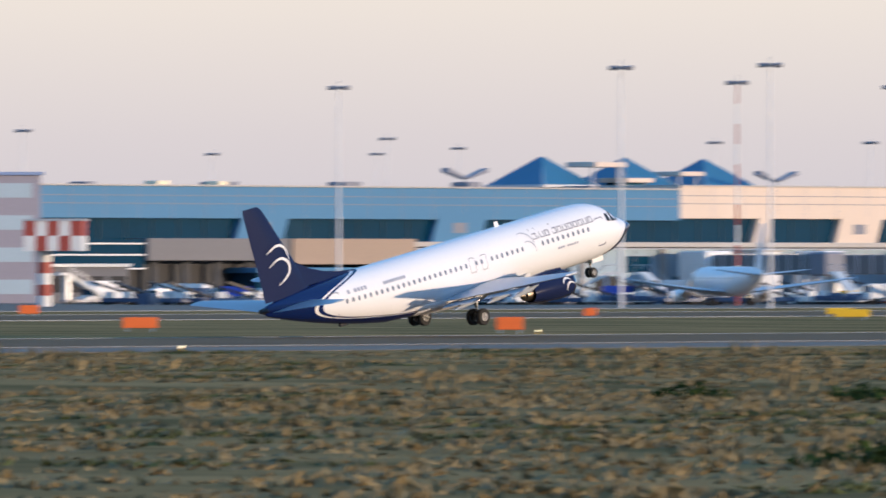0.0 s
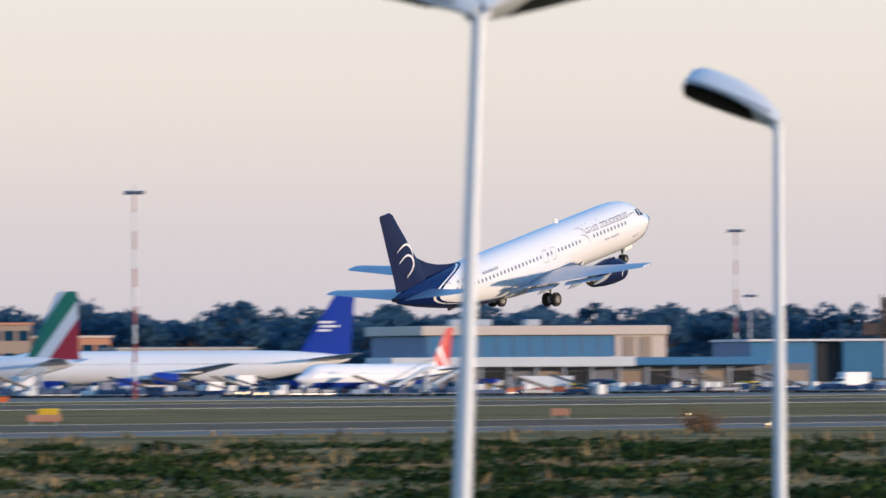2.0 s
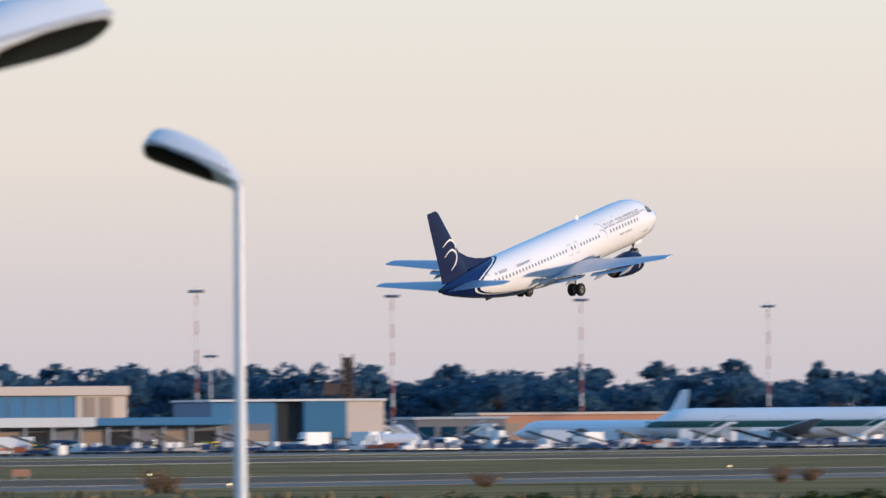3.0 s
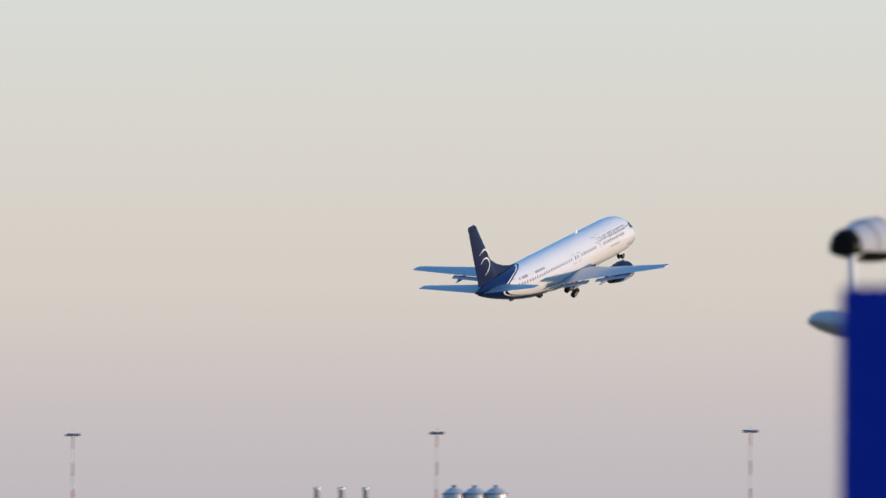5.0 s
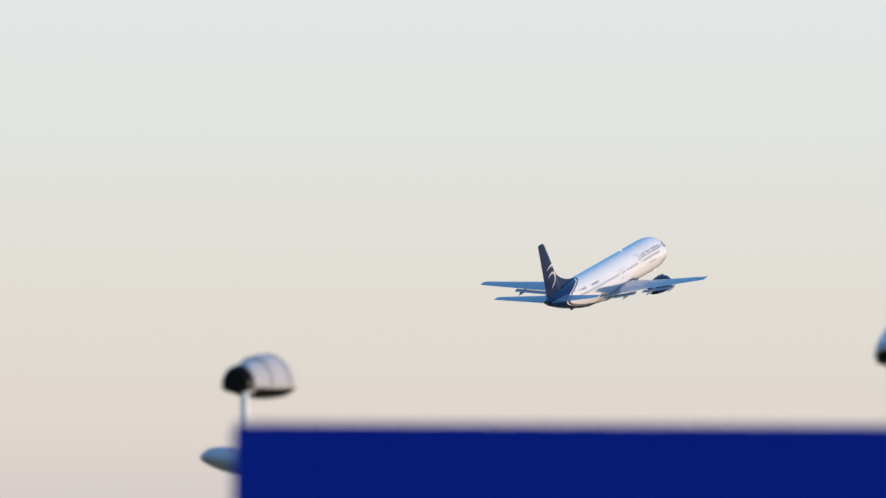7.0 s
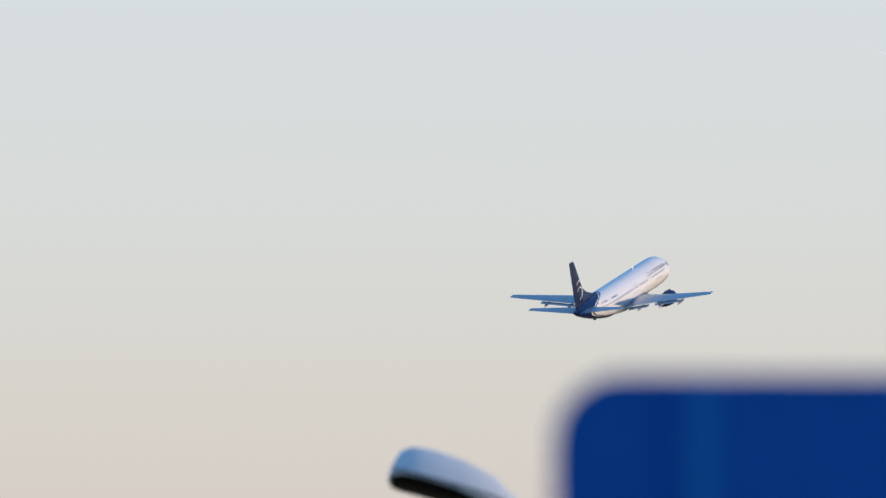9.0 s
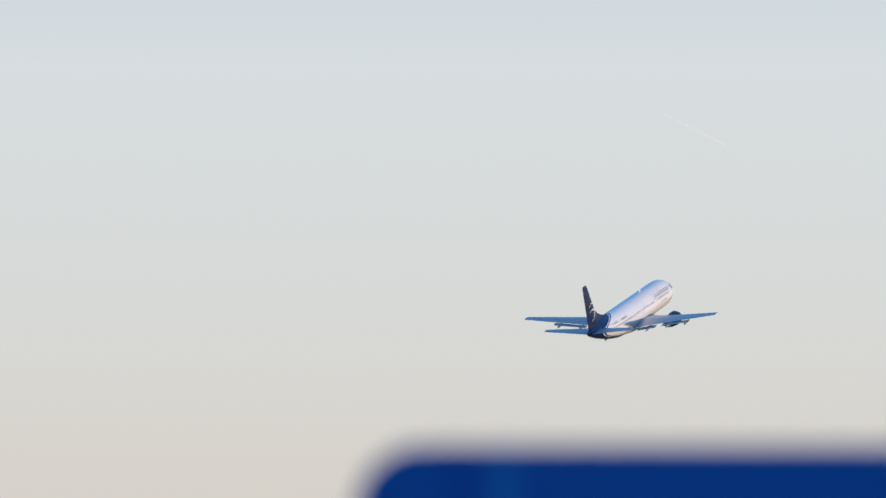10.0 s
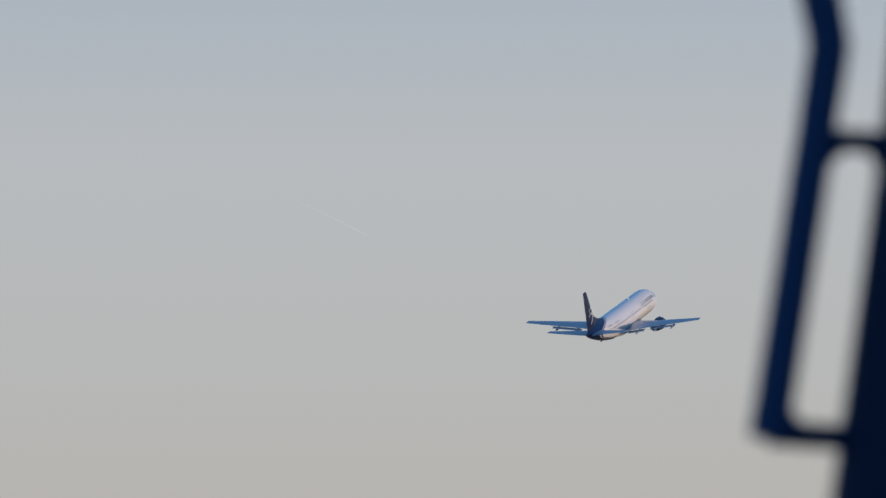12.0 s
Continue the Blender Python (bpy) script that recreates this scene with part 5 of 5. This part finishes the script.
part("middle_wing", boxes((1, 9, -0.5, 30, 2.2, 9.0), bevel=0.1), M_SLATE, wh)
part("base", boxes((1, 16, 0.2, 30, 0, 2.2)), M_GREYWALL, wh)
part("right_wing", boxes((9, 16, -0.3, 30, 2.2, 9.0), bevel=0.1), M_BEIGE, wh, "beige end wall")
part("roof", boxes((-16.4, 16.4, -0.9, 30.4, 9.0, 9.4)), M_LINE, wh)
tw = thing("steel_tower", "rusty brown steel stair tower beside the warehouse", "tower", pose(*polar(32.85, 1840), 0, 0, 0, 33))
for sx in (-1, 1):
    for sy in (-1, 1):
        part("leg", boxes((sx - 0.15, sx + 0.15, sy - 0.15, sy + 0.15, 0, 17.8)), M_TRUNK, tw)
for k in range(9):
    part("platform", boxes((-1.2, 1.2, -1.2, 1.2, 1.8 * k + 1.5, 1.8 * k + 1.75)), M_TRUNK, tw)
    part("brace", tube(bmesh.new(), [(-1, -1.1, 1.8 * k), (1, -1.1, 1.8 * k + 1.6)], 0.1, 6), M_TRUNK, tw)
part("stair_core", boxes((-0.75, 0.75, -0.75, 0.75, 0, 17.2), bevel=0.1), M_TRUNK, tw)
part("side_platform", boxes((-4.5, -1, -1, 1, 10.2, 12.4), bevel=0.1), M_TRUNK, tw)
for k, (x, h) in enumerate(((-4.2, 13.4), (-3.0, 12.9), (-2.1, 13.8))):
    part("vent_pipe", tube(bmesh.new(), [(x, 0, 10.2), (x, 0, h)], 0.22, 8), M_TRUNK, tw)

block(31.55, 1960, 38, 20, 6.4, 2, "red_shed", "long low shed with reddish wall and pale roof", "shed", M_BRICK, M_TANWALL, M_BEIGE, 9)
block(32.2, 1900, 18, 16, 5.6, 2, "grey_shed", "low grey shed behind the vehicles", "shed", M_GREYWALL, M_GLASS, M_STEEL, 4)
block(38.26, 2000, 6.5, 10, 16.5, 4, "brick_tower", "square reddish brick tower block", "building", M_BRICK, M_GLASS, M_TANWALL, 2, 4)
block(38.6, 2020, 12, 14, 13.0, 6, "brick_house", "reddish apartment house with dark windows", "building", M_BRICK, M_GLASS, M_TANWALL, 5, 3)
block(38.0, 1990, 15, 14, 13.6, 2, "brick_house", "tan and reddish apartment house", "building", M_TANWALL, M_GLASS, M_BRICK, 5, 3)
block(37.55, 2010, 16, 14, 11.0, 2, "brick_house", "low reddish house with pale roof", "building", M_BRICK, M_GLASS, M_BEIGE, 5, 2)
block(36.9, 1990, 28, 14, 8.5, 2, "long_shed", "long pale ochre shed before the pines", "shed", M_BEIGE, M_TANWALL, M_CONC, 8)
block(38.9, 1900, 16, 14, 10.2, 2, "office_block", "pale low office block beside the terminal", "building", M_CONC, M_GLASS, M_STEEL, 6, 2)
block(46.26, 1490, 22, 14, 19.3, 2, "office_block", "pale office block with blue roof beside the terminal", "building", M_PALEWALL, M_PALEBLUE, M_ROOFBLUE, 2, 4)
block(45.9, 1500, 30, 10, 5.5, 2, "service_shed", "low dark service shed with pale roof", "shed", M_GREYWALL, M_DARK, M_LINE, 9)
block(29.6, 2040, 60, 20, 6.5, 2, "long_shed", "long low shed behind the green-striped airliner", "shed", M_GREYWALL, M_GLASS, M_CONC, 14)
for az in (27.93, 27.79, 27.65):
    c = thing("chimney", "slim dark steel chimney", "chimney", pose(*polar(az, 2300), 0), "chimneys")
    part("stack", tube(bmesh.new(), [(0, 0, 0), (0, 0, 21.8)], [0.9, 0.6], 14), M_GREYMARK, c, "", True)
    part("rim", tube(bmesh.new(), [(0, 0, 21.5), (0, 0, 22.1)], 0.75, 14), M_STEEL, c)
for az in (27.14, 27.02, 26.9):
    c = thing("storage_silo", "tall pale steel storage silo", "silo", pose(*polar(az, 2200), 0), "silos")
    part("shell", tube(bmesh.new(), [(0, 0, 0), (0, 0, 20), (0, 0, 21.2)], [2.6, 2.6, 1.2], 20), M_STEEL, c, "", True)
    for z in (5, 10, 15, 19.8):
        part("hoop", tube(bmesh.new(), [(0, 0, z), (0, 0, z + 0.3)], 2.7, 20), M_GREYMARK, c)
    part("roof_rail", tube(bmesh.new(), [(0, 0, 21), (0, 0, 21.9)], 0.5, 10), M_GREYMARK, c)

# chequered tank on a banded column
ct = thing("chequered_tank", "red and white chequered tank on a banded column", "water tank", pose(*polar(45.765, 1330), 0, 0, 0, 40))
for k in range(5):
    part("column_band", tube(bmesh.new(), [(-1.5, 0, 1.5 * k), (-1.5, 0, 1.5 * k + 1.5)], 1.0, 14), M_RED if k % 2 else M_LINE, ct, "", True)
for i in range(5):
    for j in range(2):
        part("tank_panel", boxes((-3.9 + 1.56 * i, -2.34 + 1.56 * i, -3.5, 3.5, 7.5 + 2 * j, 9.5 + 2 * j)), M_RED if (i + j) % 2 else M_LINE, ct)
part("tank_roof", boxes((-4.1, 4.1, -3.7, 3.7, 11.5, 11.8)), M_STEEL, ct)

# rooftop dish lights above the terminal, like opened wings
for y in (1222, 1301):
    dl = thing("roof_reflector", "winged reflector lamp standing on the terminal roof", "roof lamp", pose(TX - 20, y - 6, 19.2))
    part("stem", tube(bmesh.new(), [(0, 0, 0), (0, 0, 1.6)], 0.35, 10), M_STEEL, dl)
    for s in (-1, 1):
        part("wing_panel", rings(bmesh.new(), [[(-0.8, s * 0.3, 1.2), (0.8, s * 0.3, 1.2), (0.8, s * 5.0, 2.4), (-0.8, s * 5.0, 2.4)], [(-0.8, s * 0.3, 1.5), (0.8, s * 0.3, 1.5), (0.8, s * 4.8, 3.1), (-0.8, s * 4.8, 3.1)]]), M_GREYMARK, dl)


# ---- runway boards and lights ----
def marker_board(x, y, w, h, paint, label):
    t = thing("marker_board", label, "marker board", pose(x, y, 0, 0, 0, math.degrees(math.atan2(-x, y))), "runway boards")
    part("board", boxes((-w / 2, w / 2, -0.12, 0.12, 0.25, 0.25 + h), bevel=0.04), paint, t)
    for s in (-0.36, 0.36):
        part("foot", boxes((s * w - 0.06, s * w + 0.06, -0.1, 0.1, -0.05, 0.25)), M_STEEL, t)


for x, y, w, h, p, l in ((-517, 512, 2.6, 0.8, M_ORANGE, "bright orange runway board in the grass"), (-478, 510, 1.9, 0.9, M_ORANGE, "bright orange runway board in the grass"),
                         (-599, 685, 3.2, 0.7, M_YELLOW, "yellow taxiway board in the grass"), (-647, 738, 2.6, 0.6, M_YELLOW, "yellow taxiway board in the grass"),
                         (-601, 756, 1.4, 0.5, M_YELLOW, "small yellow taxiway board"), (-537, 695, 1.8, 0.6, M_YELLOW, "yellow taxiway board in the grass"),
                         (-464, 600, 2.6, 0.55, M_BRICK, "rusty orange runway board"), (-466, 672, 1.5, 0.6, M_BRICK, "rusty orange runway board"),
                         (-640, 694, 1.2, 0.6, M_ORANGE, "small orange taxiway board"), (-728, 705, 2.0, 0.9, M_ORANGE, "orange taxiway board in grass"), (-674, 731, 1.2, 0.6, M_ORANGE, "small orange taxiway board"),
                         (-787, 1008, 2.6, 0.7, M_ORANGE, "bright orange apron board")):
    marker_board(x, y, w, h, p, l)
M_GLOW = mat("edge_light_glow", (0.8, 0.7, 0.5), 0.4)
M_GLOW.node_tree.nodes["Principled BSDF"].inputs["Emission Color"].default_value = (1.0, 0.75, 0.4, 1)
M_GLOW.node_tree.nodes["Principled BSDF"].inputs["Emission Strength"].default_value = 2.0
for x, n in ((-372.5, 5), (-464, 6)):
    for k in range(n):
        t = thing("runway_light", "small glowing runway edge light", "runway light", pose(x, 372 + 95 * k + (31 if x < -430 else 0), 0), "runway lights")
        part("stem", tube(bmesh.new(), [(0, 0, -0.05), (0, 0, 0.22)], 0.05, 8), M_YELLOW, t)
        part("lens", tube(bmesh.new(), [(0, 0, 0.22), (0, 0, 0.3), (0, 0, 0.36)], [0.09, 0.09, 0.04], 10), M_GLOW, t, "glowing glass lens")

# ---- rough grass: tufts and low clumps on the near field ----
def tufts(name, n, seed, r_lo, r_hi, h_lo, h_hi, material, label, patch):
    g = random.Random(seed)
    verts, faces = [], []
    made = 0
    while made < n:
        az, d = g.uniform(28.5, 47.0), math.sqrt(g.uniform(r_lo ** 2, r_hi ** 2))
        x, y = polar(az, d)
        lump = 0.6 * noise.noise(Vector((x * 0.11, y * 0.11, seed))) + 0.5 * noise.noise(Vector((x * 0.025, y * 0.025, seed + 9)))
        if x < -371 or lump + g.uniform(-0.12, 0.12) < patch:
            continue
        made += 1
        h, w = g.uniform(h_lo, h_hi) * (0.7 + 1.6 * max(0.0, lump - patch)), g.uniform(0.3, 0.9)
        for k in range(7):
            a = g.uniform(0, 6.28)
            bx, by = x + g.uniform(-w, w), y + g.uniform(-w, w)
            lx, ly = g.gauss(0, 0.16), g.gauss(0, 0.16)
            bw = g.uniform(0.06, 0.2)
            i = len(verts)
            verts += [(bx - bw * math.cos(a), by - bw * math.sin(a), -0.02), (bx + bw * math.cos(a), by + bw * math.sin(a), -0.02), (bx + lx, by + ly, h * g.uniform(0.5, 1.0))]
            faces.append((i, i + 1, i + 2))
    me = bpy.data.meshes.new(name)
    me.from_pydata(verts, [], faces)
    me.materials.append(material)
    return tagged(new(name, me), label, "grass", kind="stuff")


M_TUFT = mat("dry_tuft", (0.185, 0.14, 0.066), 0.9, 0, 0.2, 0.6, 0, 0, 0.4)
M_HERB = mat("green_herb", (0.05, 0.062, 0.016), 0.85, 0, 0.2, 0.6, 0, 0, 0.4)
tufts("dry_grass_tufts", 9000, 1, 150, 540, 0.06, 0.24, M_TUFT, "dry tan grass tufts on the near field", -0.1)
tufts("green_weed_clumps", 2500, 2, 150, 540, 0.08, 0.25, M_HERB, "low dark green weed clumps on the near field", 0.22)
verts, faces = [], []
g = random.Random(21)
made = 0
while made < 520:
    az = 28.5 + 17.5 * g.random()
    d = math.sqrt(g.uniform(165 ** 2, 520 ** 2))
    x, y = polar(az, d)
    thick = 1.5 * noise.noise(Vector((x * 0.04, y * 0.02, 4.0))) + float(np.interp(az, [30, 37.8, 39.3, 41.0, 46], [0.6, 0.45, 0.1, -0.4, -0.6]))
    if x < -371 or thick + g.uniform(-0.1, 0.1) < 0.1:
        continue
    made += 1
    w, h = g.uniform(0.6, 2.2), g.uniform(0.25, 0.65)
    for q in range(int(95 * w)):
        a, rr = g.uniform(0, 6.28), math.sqrt(g.random())
        p = Vector((x + w * rr * math.cos(a), y + w * rr * math.sin(a), h * g.uniform(0.15, 1.0) * (1 - 0.7 * rr * rr)))
        u = Vector((g.gauss(0, 1), g.gauss(0, 1), g.gauss(0, 0.7))).normalized() * g.uniform(0.12, 0.26)
        v = Vector((g.gauss(0, 1), g.gauss(0, 1), g.gauss(0, 0.7))).normalized() * g.uniform(0.12, 0.26)
        i = len(verts)
        verts += [p + u, p + v, p - u]
        faces.append((i, i + 1, i + 2))
me = bpy.data.meshes.new("low_bushes")
me.from_pydata(verts, [], faces)
me.materials.append(mat("dark_bush_leaves", (0.026, 0.046, 0.012), 0.9, 0, 0.2, 0.6, 0, 0, 0.4, spec=0.1))
tagged(new("low_bushes", me), "low dark green bushes scattered in the grass", "bushes", kind="stuff")
tufts("tall_dry_weeds", 320, 5, 340, 640, 0.35, 0.9, M_TUFT, "tall dry weeds at the runway edge", 0.1)


def dry_bush(x, y, h, seed):
    g = random.Random(seed)
    t = thing("dry_bush", "tall reddish-tan dry bush at the runway edge", "bush", pose(x, y, 0), "dry bushes")
    stems = bmesh.new()
    vs, fs = [], []
    for k in range(26):
        a, r = g.uniform(0, 6.28), g.uniform(0.2, 1.4)
        tip = Vector((r * math.cos(a), r * math.sin(a), h * g.uniform(0.55, 1.0)))
        tube(stems, [(0.1 * math.cos(a), 0.1 * math.sin(a), -0.05), tip * 0.55, tip], [0.02, 0.014, 0.006], 5)
        for q in range(26):
            p = tip * g.uniform(0.08, 1.0) + Vector((g.gauss(0, 0.2), g.gauss(0, 0.2), 0))
            u = Vector((g.gauss(0, 1), g.gauss(0, 1), g.gauss(0, 1))).normalized() * 0.09
            v = Vector((g.gauss(0, 1), g.gauss(0, 1), g.gauss(0, 1))).normalized() * 0.09
            i = len(vs)
            vs += [p + u, p + v, p - u]
            fs.append((i, i + 1, i + 2))
    part("stems", stems, M_DRYBUSH, t)
    me = bpy.data.meshes.new("leaves")
    me.from_pydata(vs, [], fs)
    me.materials.append(M_DRYBUSH)
    lf = new("leaves", me)
    lf.parent = t


M_DRYBUSH = mat("dry_bush_leaves", (0.2, 0.11, 0.05), 0.9, 0, 0.2, 1.0, 0, 0, 0.4)
for k, (x, y, h) in enumerate(((-347, 515, 1.9), (-350, 521, 1.3), (-352, 562, 1.1), (-349, 596, 1.4), (-356, 612, 1.0), (-351, 655, 1.2))):
    dry_bush(x, y, h, 40 + k)


def motions():
    walk(HERO, [(t, pose(x, y, z - 0.18, 0, 0, yaw) @ pose(0, 0, 0, pitch) @ pose(0, 0, 0, 0, roll)) for t, x, y, z, pitch, roll, yaw in FLIGHT])
    for g, side in ((GEAR[0], 1), (GEAR[1], -1)):
        base = (side * 2.61, 18 - 18.3, -1.35)
        walk(g, [(t, pose(*base, 0, side * a, 0)) for t, a in ((0, 0), (3.2, 0), (4.2, 8), (4.8, 28), (5.5, 52), (6.0, 68), (6.5, 82), (7.0, 88), (12, 88))])
    walk(GEAR[2], [(t, pose(0, 18 - 4.0, -1.7, a)) for t, a in ((0, 0), (3.2, 0), (4.2, 15), (4.8, 40), (5.5, 75), (6.0, 88), (12, 88))])


motions()
